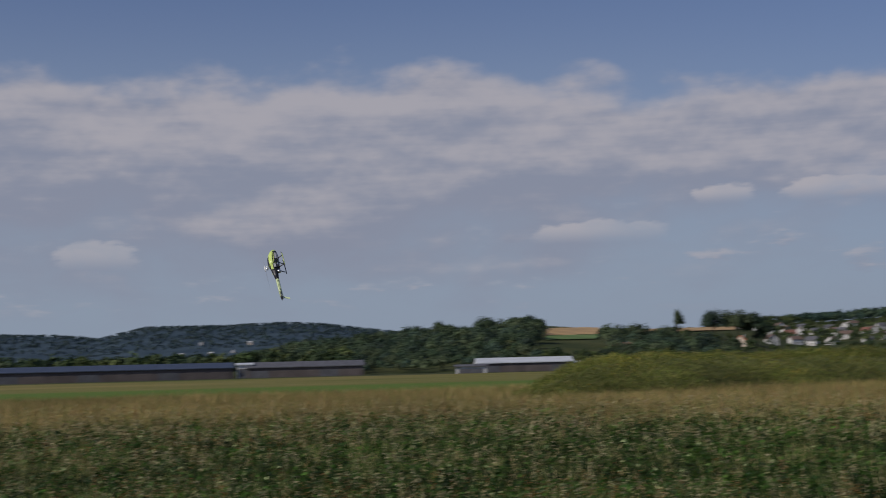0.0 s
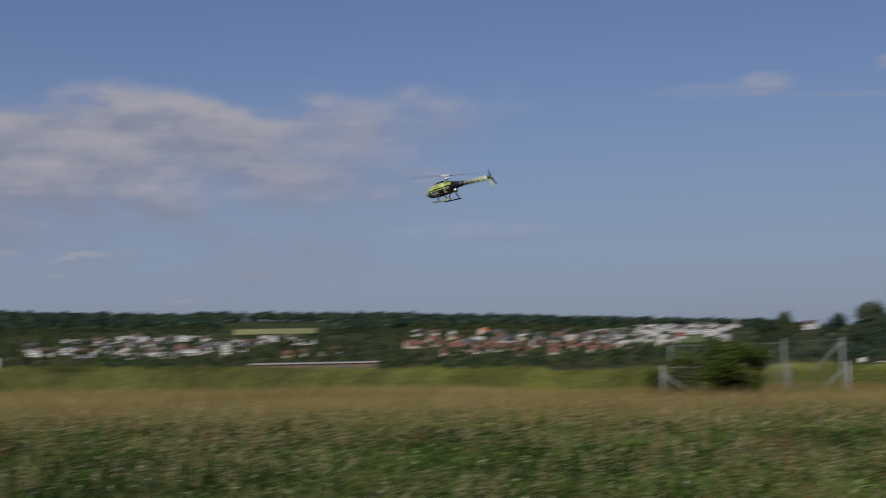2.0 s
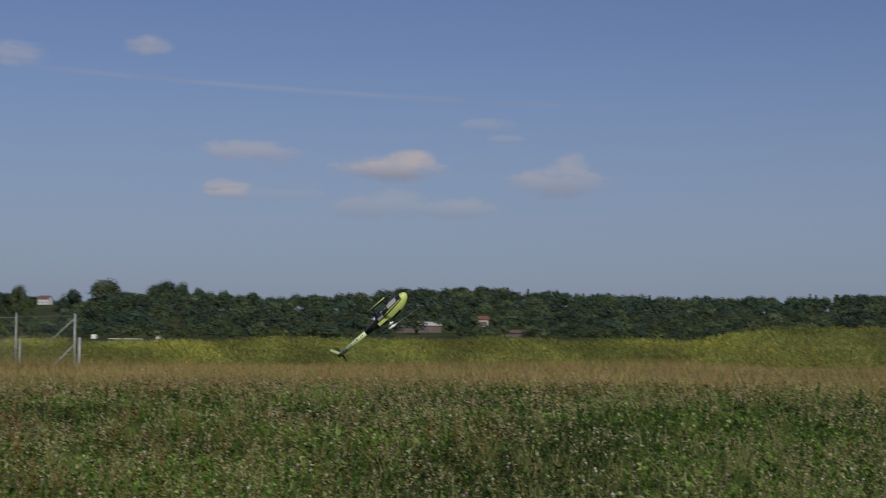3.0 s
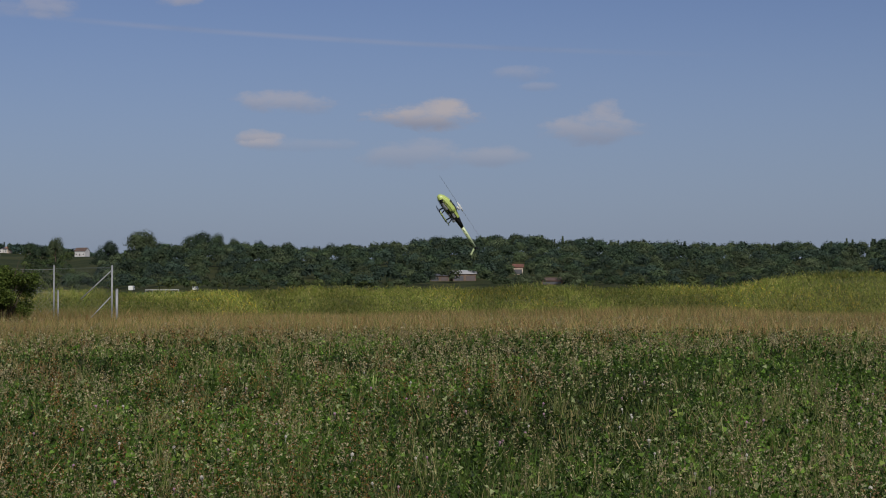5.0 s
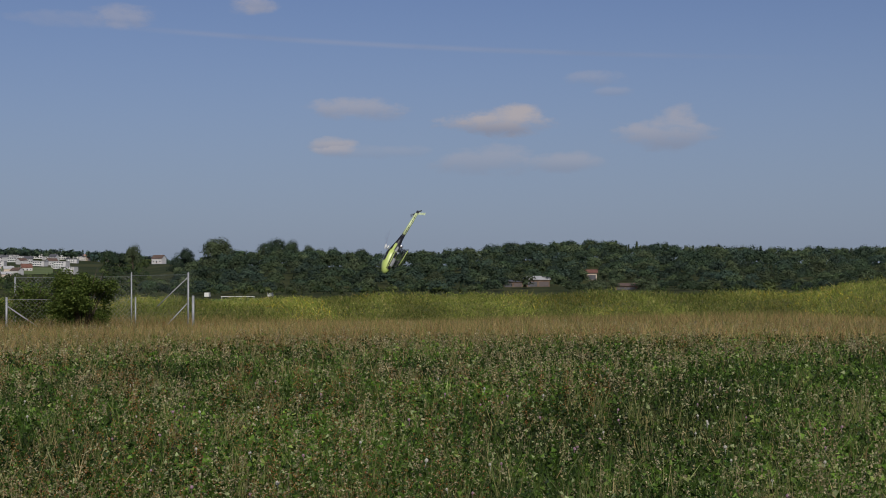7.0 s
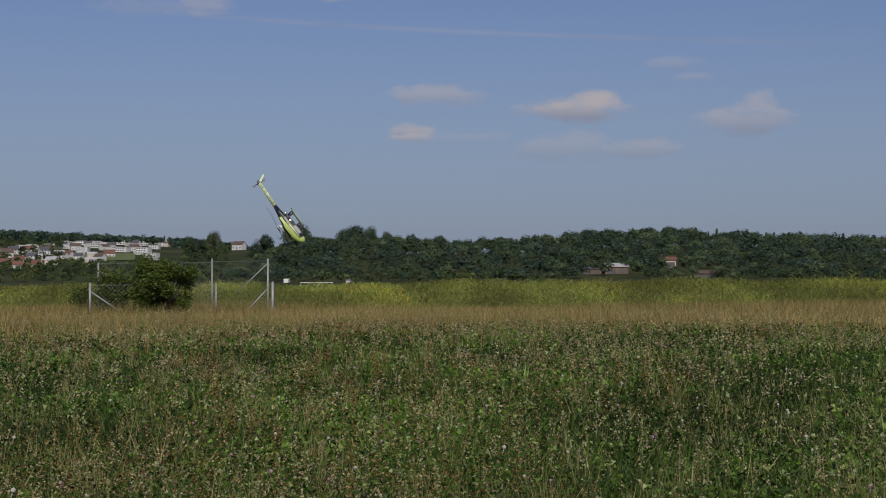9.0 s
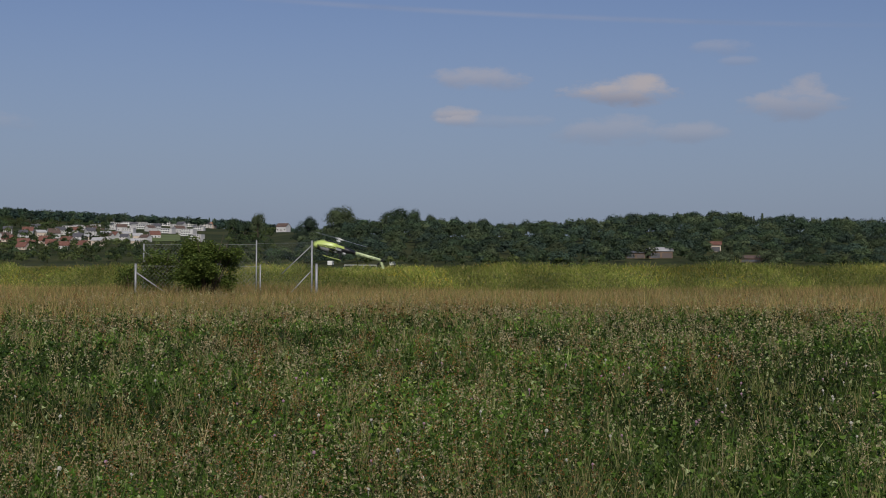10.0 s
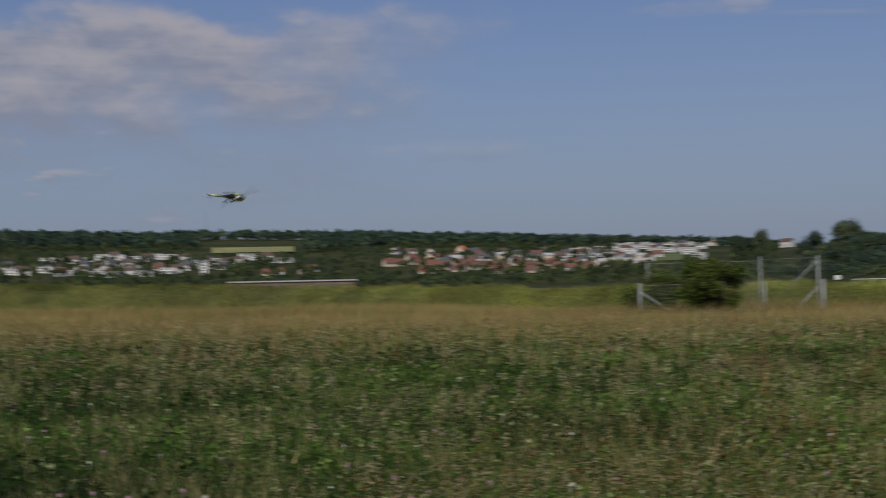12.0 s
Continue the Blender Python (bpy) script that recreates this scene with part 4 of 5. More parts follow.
def field(name, label, colour, a0, a1, up0, up1):
    """A field on the slope, lying on the ground as a thin sheet."""
    bm = fresh()
    cols = []
    for a in np.linspace(a0, a1, 9):
        r0, r1 = at_height(a, up0), at_height(a, up1)
        col = []
        for r in np.linspace(r0, max(r1, r0 + 20), 7):
            x, y = spread(a, r)
            col.append(bm.verts.new((float(x), float(y), float(land(a, r)) + 0.6)))
        cols.append(col)
    for a, b in zip(cols, cols[1:]):
        for i in range(6):
            bm.faces.new((a[i], a[i + 1], b[i + 1], b[i])).smooth = True
    bmesh.ops.recalc_face_normals(bm, faces=bm.faces)
    if sum(f.normal.z for f in bm.faces) < 0:
        bmesh.ops.reverse_faces(bm, faces=bm.faces)
    tagged(part(name, bm, surface(name, colour, 0.95, vary=0.2, scale=0.05)), label, "field", kind="structure")


def airfield():
    shed("hangar", "long dark hangar with blue-black roof panels", "hangar", 50.9, 545, 82, 18, 3.6, 1.9, CLAD, SOLAR, 9)
    shed("hangar", "dark hangar beside the airfield", "hangar", 43.8, 545, 41, 18, 3.4, 1.9, CLAD, SLATE, 5)
    shed("lean_to", "small white-fronted shed between the hangars", "shed", 46.1, 543, 5.5, 9, 4.6, 0.6, WHITE, SHEET, 1)
    shed("barn", "low building with a pale sheet-metal roof", "building", 35.5, 500, 31, 12, 2.9, 1.6, CLAD, SHEET, 4, 6)
    shed("shed", "small white shed with a green-grey roof", "shed", 37.5, 470, 9.5, 6, 2.0, 0.5, WHITE, SLATE, 1)
    shed("shed", "small white container shed", "shed", 33.8, 505, 6, 4, 2.4, 0.4, PALE, SHEET, 1)
    shed("barn", "brown farm building with a pale grey roof", "barn", -38.0, at_height(-38.0, 0.2), 11, 8, 3.2, 1.6, TIMBER, GREY, 2, 10)
    shed("shed", "open-fronted farm shed beside the barn", "shed", -37.1, at_height(-37.1, 0.2), 9, 7, 2.4, 0.7, TIMBER, SLATE, 2)
    shed("shed", "low brown farm shed with a red-brown roof", "shed", -41.4, at_height(-41.4, 0.06), 10, 7, 1.6, 1.2, TIMBER, BROWN, 1)
    shed("house", "small house half hidden between trees", "house", -40.1, at_height(-40.1, 0.45), 5, 5, 3.4, 1.6, CREAM, RED, 1)
    shed("storehouse", "long low brown storehouse", "storehouse", -4.9, 480, 40, 12, 3.6, 0.15, TIMBER, GREY, 8)
    field("ripe_field", "ochre field of ripe grain on the slope", (0.42, 0.27, 0.12), 32.6, 34.6, 1.12, 1.40)
    field("green_field", "green strip of pasture on the slope", (0.10, 0.17, 0.04), 32.6, 34.6, 0.95, 1.11)
    field("ripe_field", "narrow ochre field of ripe grain", (0.42, 0.27, 0.12), 27.5, 31.0, 1.15, 1.27)
    field("hay_field", "pale yellow-green hay field below the wood", (0.30, 0.30, 0.11), -5.0, -1.9, 1.36, 1.56)
    field("hay_field", "small meadow on the slope among houses", (0.13, 0.17, 0.05), -19.8, -17.2, 0.72, 0.98)
    # factory with stair towers
    f = thing("factory", "long white factory hall with square towers", "factory")
    bm = fresh()
    box(bm, -52, -14, -1, 52, 14, 7.2, 0.1)
    part("hall", bm, SHEET, f)
    bm = fresh()
    box(bm, -41, -12, 7.2, 45, 12, 9.0, 0.1)
    part("upper_hall", bm, SHEET, f)
    bm = fresh()
    box(bm, -41, -14.2, 6.2, 50, -13.95, 7.6)
    part("window_band", bm, PANE, f)
    for i in range(4):
        bm = fresh()
        box(bm, -42 + i * 26.5, -17, -1, -37.5 + i * 26.5, -14.21, 9.9, 0.1)
        part("tower", bm, WHITE, f)
        bm = fresh()
        box(bm, -41.4 + i * 26.5, -17.1, 2, -38.1 + i * 26.5, -16.95, 8.8)
        part("window_strip", bm, SHEET, f)
    x, y = spread(11.0, 700)
    f.matrix_basis = pose(float(x), float(y), float(land(11.0, 700)) + 2.5, 0, 0, 11)


airfield()


def mast():
    """A slim lattice mast on the ridge."""
    t = thing("radio_mast", "slim grey lattice mast above the wood", "mast")
    for x, y in ((-0.8, -0.8), (0.8, -0.8), (0.8, 0.8), (-0.8, 0.8)):
        bm = fresh()
        tube(bm, [(x, y, 0), (x * 0.3, y * 0.3, 34)], [0.14, 0.1], 6)
        part("leg", bm, GALV, t)
    for i in range(10):
        w = 0.8 - 0.05 * i
        bm = fresh()
        for p, q in (((-w, -w), (w, -w)), ((w, -w), (w, w)), ((w, w), (-w, w)), ((-w, w), (-w, -w))):
            tube(bm, [(*p, i * 3.3), (*q, i * 3.3 + 3.3)], [0.07, 0.07], 4)
        part("lattice", bm, GALV, t)
    place(t, -1.7, 1800)


mast()


def van(az, r, label):
    """A small white van, far off on the road behind the bank."""
    v = thing("van", label, "van")
    bm = fresh()
    box(bm, -2.4, -0.95, 0.35, 1.6, 0.95, 2.1, 0.15)
    box(bm, 1.5, -0.93, 0.35, 2.5, 0.93, 1.25, 0.12)
    part("body", bm, PALE, v)
    bm = fresh()
    box(bm, 0.6, -0.97, 1.3, 1.5, 0.97, 1.9, 0.05)
    part("side_window", bm, PANE, v)
    for x in (-1.5, 1.6):
        for y in (-0.9, 0.9):
            bm = fresh()
            tube(bm, [(x, y - 0.1, 0.35), (x, y + 0.1, 0.35)], [0.35, 0.35], 12)
            part("wheel", bm, CARBON, v)
    x, y = spread(az, r)
    v.matrix_basis = pose(float(x), float(y), 0.0, 0, 0, az + 80)
    return v


def roadside():
    bm = fresh()
    # white rail along the road behind the bank
    r = thing("guard_rail", "long white rail beside a road", "guard rail")
    box(bm, -2.2, -0.03, 1.22, 2.2, 0.03, 1.30, 0.02)
    part("rail", bm, PALE, r)
    for i in range(6):
        bm = fresh()
        box(bm, -2.15 + i * 0.85, 0.035, -0.2, -2.08 + i * 0.85, 0.1, 1.25)
        part("post", bm, GALV, r)
    x, y = spread(-26.6, 200)
    r.matrix_basis = pose(float(x), float(y), 0, 0, 0, -26.6)
    van(-25.47, 600, "white van parked on the road behind the bank")
    van(-27.83, 620, "white van parked farther along the road")


roadside()


# ---- gate and fence in front of the bank ----
def spot(az, r):
    x, y = spread(az, r)
    return Vector((float(x), float(y), 0))


def post_with_brace(name, label, az, r, high, brace, thick=0.05, top_brace=False):
    """A steel post with a slanting strut on one side."""
    p = thing(name, label, "fence post")
    p.matrix_basis = Matrix.Translation(spot(az, r)) @ pose(0, 0, 0, 0, 0, az)
    bm = fresh()
    tube(bm, [(0, 0, -0.3), (0, 0, high)], [thick, thick], 10)
    post = part("post", bm, GALV, p)
    bm = fresh()
    tube(bm, [(0, 0, high), (0, 0, high + 0.03)], [thick * 1.15, thick * 0.7], 10)
    part("cap", bm, GALV, post)
    for x, lo, hi in brace:
        bm = fresh()
        tube(bm, [(x, 0.05, lo), (0.0, 0.05, hi)], [thick * 0.62, thick * 0.62], 8)
        part("strut", bm, GALV, p)
    return p


def wire_fence(a, b, low, high):
    """Chain-link netting between two posts, of thin crossing wires, with a line wire above and below."""
    a, b = Vector(a), Vector(b)
    along = (b - a).normalized()
    length = (b - a).length
    tall = high - low
    quads = []
    step, w = 0.18, 0.0018
    for sign in (1, -1):
        s = -tall
        while s < length + tall:
            p0, p1 = s, s + tall
            z0, z1 = (low, high) if sign == 1 else (high, low)
            c0, c1 = max(p0, 0), min(p1, length)
            if c1 > c0:
                q0 = z0 + (z1 - z0) * (c0 - p0) / tall
                q1 = z0 + (z1 - z0) * (c1 - p0) / tall
                n = Vector((0, 0, w))
                A, B = a + along * c0 + Vector((0, 0, q0)), a + along * c1 + Vector((0, 0, q1))
                quads.append([A - n, B - n, B + n, A + n])
            s += step
    for z in (low, high):
        n = Vector((0, 0, w * 2.5))
        A, B = a + Vector((0, 0, z)), b + Vector((0, 0, z))
        quads.append([A - n, B - n, B + n, A + n])
    v = np.array([[tuple(p) for p in q] for q in quads])
    ob = soup("wire_netting", v, 4, np.full((len(v), 3), 0.4), GALV)
    return tagged(ob, "grey chain-link netting stretched between steel posts", "fence")


def compound():
    post_with_brace("gate_post", "tall galvanised gate post with slanting struts", -24.75, 63, 2.52, [(-1.25, 1.15, 2.35), (-1.2, 0.0, 1.3)], 0.038)
    post_with_brace("gate_post", "short thick galvanised gate post", -24.93, 62.5, 1.55, [], 0.055)
    post_with_brace("fence_post", "tall slim galvanised fence post", -22.65, 66, 2.58, [], 0.03)
    post_with_brace("fence_post", "short slim galvanised fence post", -22.8, 63, 1.5, [], 0.03)
    post_with_brace("fence_post", "short galvanised corner post with a strut", -18.15, 63, 1.52, [(1.5, 0.15, 1.2)], 0.045)
    post_with_brace("fence_post", "tall fence post with a strut at its top", -18.45, 68, 2.4, [(0.9, 1.5, 2.1)], 0.035)
    wire_fence(spot(-24.75, 63), spot(-22.65, 66), 0.1, 2.45)
    wire_fence(spot(-22.65, 66), spot(-18.45, 68), 0.1, 2.4)
    wire_fence(spot(-22.8, 63), spot(-18.15, 63), 0.1, 1.45)


compound()


def shrub(label, az, r, high, wide, seed, count):
    """A shrub: many stems and a dense, uneven crown of leaves down to the ground."""
    s = thing("shrub", label, "shrub")
    k = np.random.default_rng(seed)
    for i in range(16):
        bm = fresh()
        a, d = k.uniform(0, 6.283), k.uniform(0.2, 0.5) * wide
        tip = (math.cos(a) * d, math.sin(a) * d, high * k.uniform(0.55, 0.95))
        tube(bm, [(0.08 * math.cos(a), 0.08 * math.sin(a), -0.1), (tip[0] * 0.5, tip[1] * 0.5, tip[2] * 0.6), tip], [0.03, 0.02, 0.005], 5)
        part("stem", bm, BARK, s)
    lobes = 34
    lc = k.normal(0, 1, (lobes, 3))
    lc /= np.linalg.norm(lc, axis=1)[:, None]
    lc = lc * k.uniform(0.45, 1, (lobes, 1)) * np.array([wide * 0.40, wide * 0.40, high * 0.40]) + np.array([0, 0, high * 0.50])
    which = k.integers(0, lobes, count)
    nrm = k.normal(0, 1, (count, 3))
    nrm /= np.linalg.norm(nrm, axis=1)[:, None]
    c = lc[which] + nrm * k.uniform(0.12, 0.42, (count, 1)) * np.array([1, 1, 0.9])
    c[:, 2] = np.maximum(c[:, 2], 0.05)
    size = k.uniform(0.05, 0.10, count)
    tone = np.array([(0.07, 0.11, 0.02), (0.10, 0.15, 0.028), (0.15, 0.195, 0.042)])[k.integers(0, 3, count)] * k.uniform(0.7, 1.3, (count, 1))
    soup("foliage", leaves(c[:, 0], c[:, 1], c[:, 2], size, 0.9), 4, tone, LEAF, s)
    p = spot(az, r)
    s.matrix_basis = pose(p.x, p.y, 0)


shrub("dense dark green shrub inside the wire fence", -20.85, 61.8, 3.0, 3.1, 1, 34000)
shrub("small dark shrub beside a fence post", -19.0, 64.2, 2.4, 1.7, 2, 11000)
shrub("low thin shrub behind the fence", -17.9, 67.5, 1.6, 1.3, 3, 2200)


# ---- the model helicopter ----
def loft(bm, sections, sides=16):
    """A body through oval sections: x, centre height, half width, half height up, half height down."""
    rings = []
    for x, zc, hw, hu, hd in sections:
        ring = []
        for k in range(sides):
            a = 2 * math.pi * k / sides
            s = math.sin(a)
            ring.append(bm.verts.new((x, math.cos(a) * hw, zc + s * (hu if s > 0 else hd))))
        rings.append(ring)
    for a, b in zip(rings, rings[1:]):
        for k in range(sides):
            bm.faces.new((a[k], a[(k + 1) % sides], b[(k + 1) % sides], b[k])).smooth = True
    bm.faces.new(rings[0][::-1])
    bm.faces.new(rings[-1])
    bmesh.ops.recalc_face_normals(bm, faces=bm.faces)
    return bm


def stretch(sections, x0, x1):
    """The sections between two places along the body, cut cleanly."""
    xs = [s[0] for s in sections]
    order = np.argsort(xs)
    xs = np.array(xs)[order]
    cols = np.array([s[1:] for s in sections])[order]
    inner = [x for x in xs if x0 < x < x1]
    return [(x, *[np.interp(x, xs, cols[:, i]) for i in range(4)]) for x in [x0, *inner, x1]]


BODY = [(0.65, -0.035, 0.014, 0.016, 0.014), (0.635, -0.035, 0.040, 0.046, 0.038), (0.59, -0.03, 0.066, 0.078, 0.062), (0.51, -0.02, 0.086, 0.106, 0.080),
        (0.41, -0.01, 0.094, 0.122, 0.092), (0.30, 0.0, 0.091, 0.120, 0.096), (0.20, 0.005, 0.080, 0.104, 0.092), (0.10, 0.01, 0.062, 0.080, 0.074),
        (0.0, 0.015, 0.047, 0.055, 0.050), (-0.12, 0.015, 0.036, 0.038, 0.038)]


def helicopter():
    h = thing("model_helicopter", "yellow and black radio-controlled model helicopter in flight", "model helicopter")
    bm = loft(fresh(), stretch(BODY, 0.22, 0.65))
    canopy = part("canopy", bm, LIME, h, "fluorescent yellow canopy with black stripes")
    # black flashes along the canopy, standing a little proud
    for side in (1, -1):
        bm = fresh()
        rows = []
        for x in np.linspace(0.57, 0.225, 12):
            (_, zc, hw, hu, hd), = stretch(BODY, x, x + 1e-6)[:1]
            row = []
            for a in (10, -22, -56, -90):
                c, s = math.cos(radians(a)), math.sin(radians(a))
                row.append(bm.verts.new((x, side * (c * hw + 0.0025), zc + s * (hu if s > 0 else hd + 0.003))))
            rows.append(row)
        for a, b in zip(rows, rows[1:]):
            for i in range(3):
                bm.faces.new((a[i], a[i + 1], b[i + 1], b[i]))
        part("stripe", bm, CARBON, canopy)
        bm = fresh()
        rows = []
        for x in np.linspace(0.50, 0.34, 6):
            (_, zc, hw, hu, hd), = stretch(BODY, x, x + 1e-6)[:1]
            rows.append([bm.verts.new((x, side * (math.cos(radians(a)) * hw + 0.005), zc + math.sin(radians(a)) * (hd + 0.006))) for a in (-14, -34, -58)])
        for a, b in zip(rows, rows[1:]):
            for i in range(2):
                bm.faces.new((a[i], a[i + 1], b[i + 1], b[i]))
        part("side_decal", bm, GREY, canopy, "pale grey decal panel")
    # the open top of the canopy, through which the mast comes, with pale mechanics in it
    # a black sheet laid on the canopy stands in for the dark inside
    bm = fresh()
    rows = []
    for x in np.linspace(0.45, 0.225, 7):
        (_, zc, hw, hu, hd), = stretch(BODY, x, x + 1e-6)[:1]
        rows.append([bm.verts.new((x, math.cos(radians(a)) * hw * 1.01, zc + math.sin(radians(a)) * hu + 0.003)) for a in (48, 75, 105, 132)])
    for a, b in zip(rows, rows[1:]):
        for i in range(3):
            bm.faces.new((a[i], b[i], b[i + 1], a[i + 1]))
    part("opening_sheet", bm, CARBON, canopy)
    for x in (0.26, 0.33, 0.39):
        bm = fresh()
        box(bm, x - 0.014, -0.022, 0.085, x + 0.014, 0.022, 0.112, 0.004)
        part("linkage", bm, PALE, h, "white control linkage")
    bm = fresh()
    loft(bm, [(x, z, w * 0.9, u * 0.92, d * 0.95) for x, z, w, u, d in stretch(BODY, -0.12, 0.222)])
    part("frame", bm, CARBON, h, "black carbon frame")
    for side in (1, -1):
        bm = fresh()
        box(bm, 0.08, side * 0.066 - 0.004, 0.03, 0.25, side * 0.066 + 0.004, 0.075, 0.003)
        part("side_panel", bm, LIME, h)
        bm = fresh()
        box(bm, 0.12, side * 0.074 - 0.003, -0.025, 0.34, side * 0.074 + 0.003, 0.015, 0.003)
        part("side_frame", bm, GALV, h, "bare metal side frame with openings")
    bm = fresh()
    box(bm, 0.16, -0.05, -0.085, 0.42, 0.05, -0.06, 0.008)
    part("battery_tray", bm, CARBON, h)
    for i, x in enumerate((0.15, 0.22, 0.29)):
        bm = fresh()
        box(bm, x - 0.022, -0.062, -0.075, x + 0.022, 0.062, -0.03, 0.006)
        part("servo", bm, BRIGHT if i == 1 else CARBON, h)
    bm = fresh()
    tube(bm, [(0.06, 0.0, -0.03), (0.06, 0.0, -0.085)], [0.036, 0.034], 14)
    part("motor", bm, BRIGHT, h)
    bm = loft(fresh(), [(-0.06, 0.015, 0.036, 0.036, 0.036), (-0.12, 0.013, 0.029, 0.031, 0.031), (-0.15, 0.012, 0.0325, 0.0345, 0.0345)], 12)
    part("boom_fairing", bm, CARBON, h)
    bm = loft(fresh(), [(-0.148, 0.012, 0.030, 0.033, 0.033), (-0.62, 0.008, 0.026, 0.029, 0.029)], 12)
    boom = part("tail_boom", bm, BOOM, h, "yellow tail boom with dark lettering")
    # unreadable lettering on the boom, as plain bars
    for side in (1, -1):
        for i in range(11):
            x = -0.20 - i * 0.036
            bm = fresh()
            box(bm, x - 0.010, side * 0.0285 - 0.0025, -0.004 + 0.008 * (i % 3), x + 0.002 + 0.006 * (i % 2), side * 0.0285 + 0.0025, 0.018, 0.0006)
            part("marking", bm, CARBON, boom)
    bm = fresh()
    box(bm, -0.68, -0.018, -0.014, -0.60, 0.016, 0.03, 0.006)
    gear = part("tail_case", bm, CARBON, h)
    bm = fresh()
    tube(bm, [(-0.645, -0.015, 0.01), (-0.645, -0.06, 0.01)], [0.007, 0.007], 8)
    part("tail_shaft", bm, BRIGHT, gear)
    # fin below the tail
    bm = fresh()
    v = [(-0.61, 0, 0.0), (-0.655, 0, -0.005), (-0.725, 0, -0.125), (-0.695, 0, -0.135), (-0.665, 0, -0.085)]
    for y in (-0.003, 0.003):
        bm.faces.new([bm.verts.new((x, y, z)) for x, _, z in v])
    bm.verts.ensure_lookup_table()
    for i in range(5):
        j = (i + 1) % 5
        bm.faces.new((bm.verts[i], bm.verts[j], bm.verts[5 + j], bm.verts[5 + i]))
    bmesh.ops.recalc_face_normals(bm, faces=bm.faces)
    part("tail_fin", bm, BOOM, h)
    # landing gear
    for x in (0.36, 0.12):
        for side in (1, -1):
            bm = fresh()
            tube(bm, [(x, side * 0.045, -0.075), (x - 0.005, side * 0.085, -0.13), (x - 0.01, side * 0.105, -0.178)], [0.011, 0.009, 0.008], 8, (1.5, 0.7))
            part("strut", bm, CARBON, h)
    for side in (1, -1):
        bm = fresh()
        tube(bm, [(0.45, side * 0.108, -0.165), (0.42, side * 0.108, -0.180), (0.08, side * 0.108, -0.182), (0.065, side * 0.108, -0.178)], [0.006, 0.009, 0.009, 0.006], 8)
        skid = part("skid", bm, CARBON, h)
        bm = fresh()
        tube(bm, [(0.41, side * 0.113, -0.180), (0.09, side * 0.113, -0.182)], [0.0065, 0.0065], 6)
        part("skid_sleeve", bm, LIME, skid, "thin fluorescent yellow sleeve")
    # rotor head, mast and blades
    bm = fresh()
    tube(bm, [(0.21, 0, 0.06), (0.21, 0, 0.19)], [0.009, 0.009], 10)
    part("mast", bm, BRIGHT, h)
    rotor = new("main_rotor")
    rotor.parent = h
    bm = fresh()
    box(bm, -0.04, -0.016, -0.014, 0.04, 0.016, 0.016, 0.005)
    tube(bm, [(-0.10, 0, 0), (0.10, 0, 0)], [0.012, 0.012], 10)
    tube(bm, [(0, 0, -0.055), (0, 0, -0.035)], [0.04, 0.045], 14)
    part("rotor_head", bm, PALE, rotor, "white and silver rotor head")
    for turn in (0, 180):
        bm = fresh()
        v = []
        for x, lead, trail, t in ((0.10, 0.010, -0.013, 0.004), (0.70, 0.010, -0.014, 0.0025)):
            v += [bm.verts.new((x, lead, 0)), bm.verts.new((x, lead * 0.2, t)), bm.verts.new((x, trail, 0)), bm.verts.new((x, lead * 0.2, -t))]
        for i in range(4):
            bm.faces.new((v[i], v[(i + 1) % 4], v[4 + (i + 1) % 4], v[4 + i]))
        bm.faces.new(v[:4][::-1])
        bm.faces.new(v[4:])
        bmesh.ops.recalc_face_normals(bm, faces=bm.faces)
        blade = part("blade", bm, BLADE, rotor)
        blade.matrix_basis = pose(0, 0, 0, 5, 0, turn)
    tail = new("tail_rotor")
    tail.parent = h
    bm = fresh()
    tube(bm, [(0, -0.012, 0), (0, 0.012, 0)], [0.014, 0.014], 10)
    part("hub", bm, BRIGHT, tail)
    for turn in (0, 180):
        bm = fresh()
        box(bm, 0.015, -0.0015, -0.012, 0.125, 0.0015, 0.012, 0.0008)
        blade = part("blade", bm, CARBON, tail)
        blade.matrix_basis = pose(0, 0, 0, 0, turn, 0)
    return h, rotor, tail


HELI, ROTOR, TAIL = helicopter()


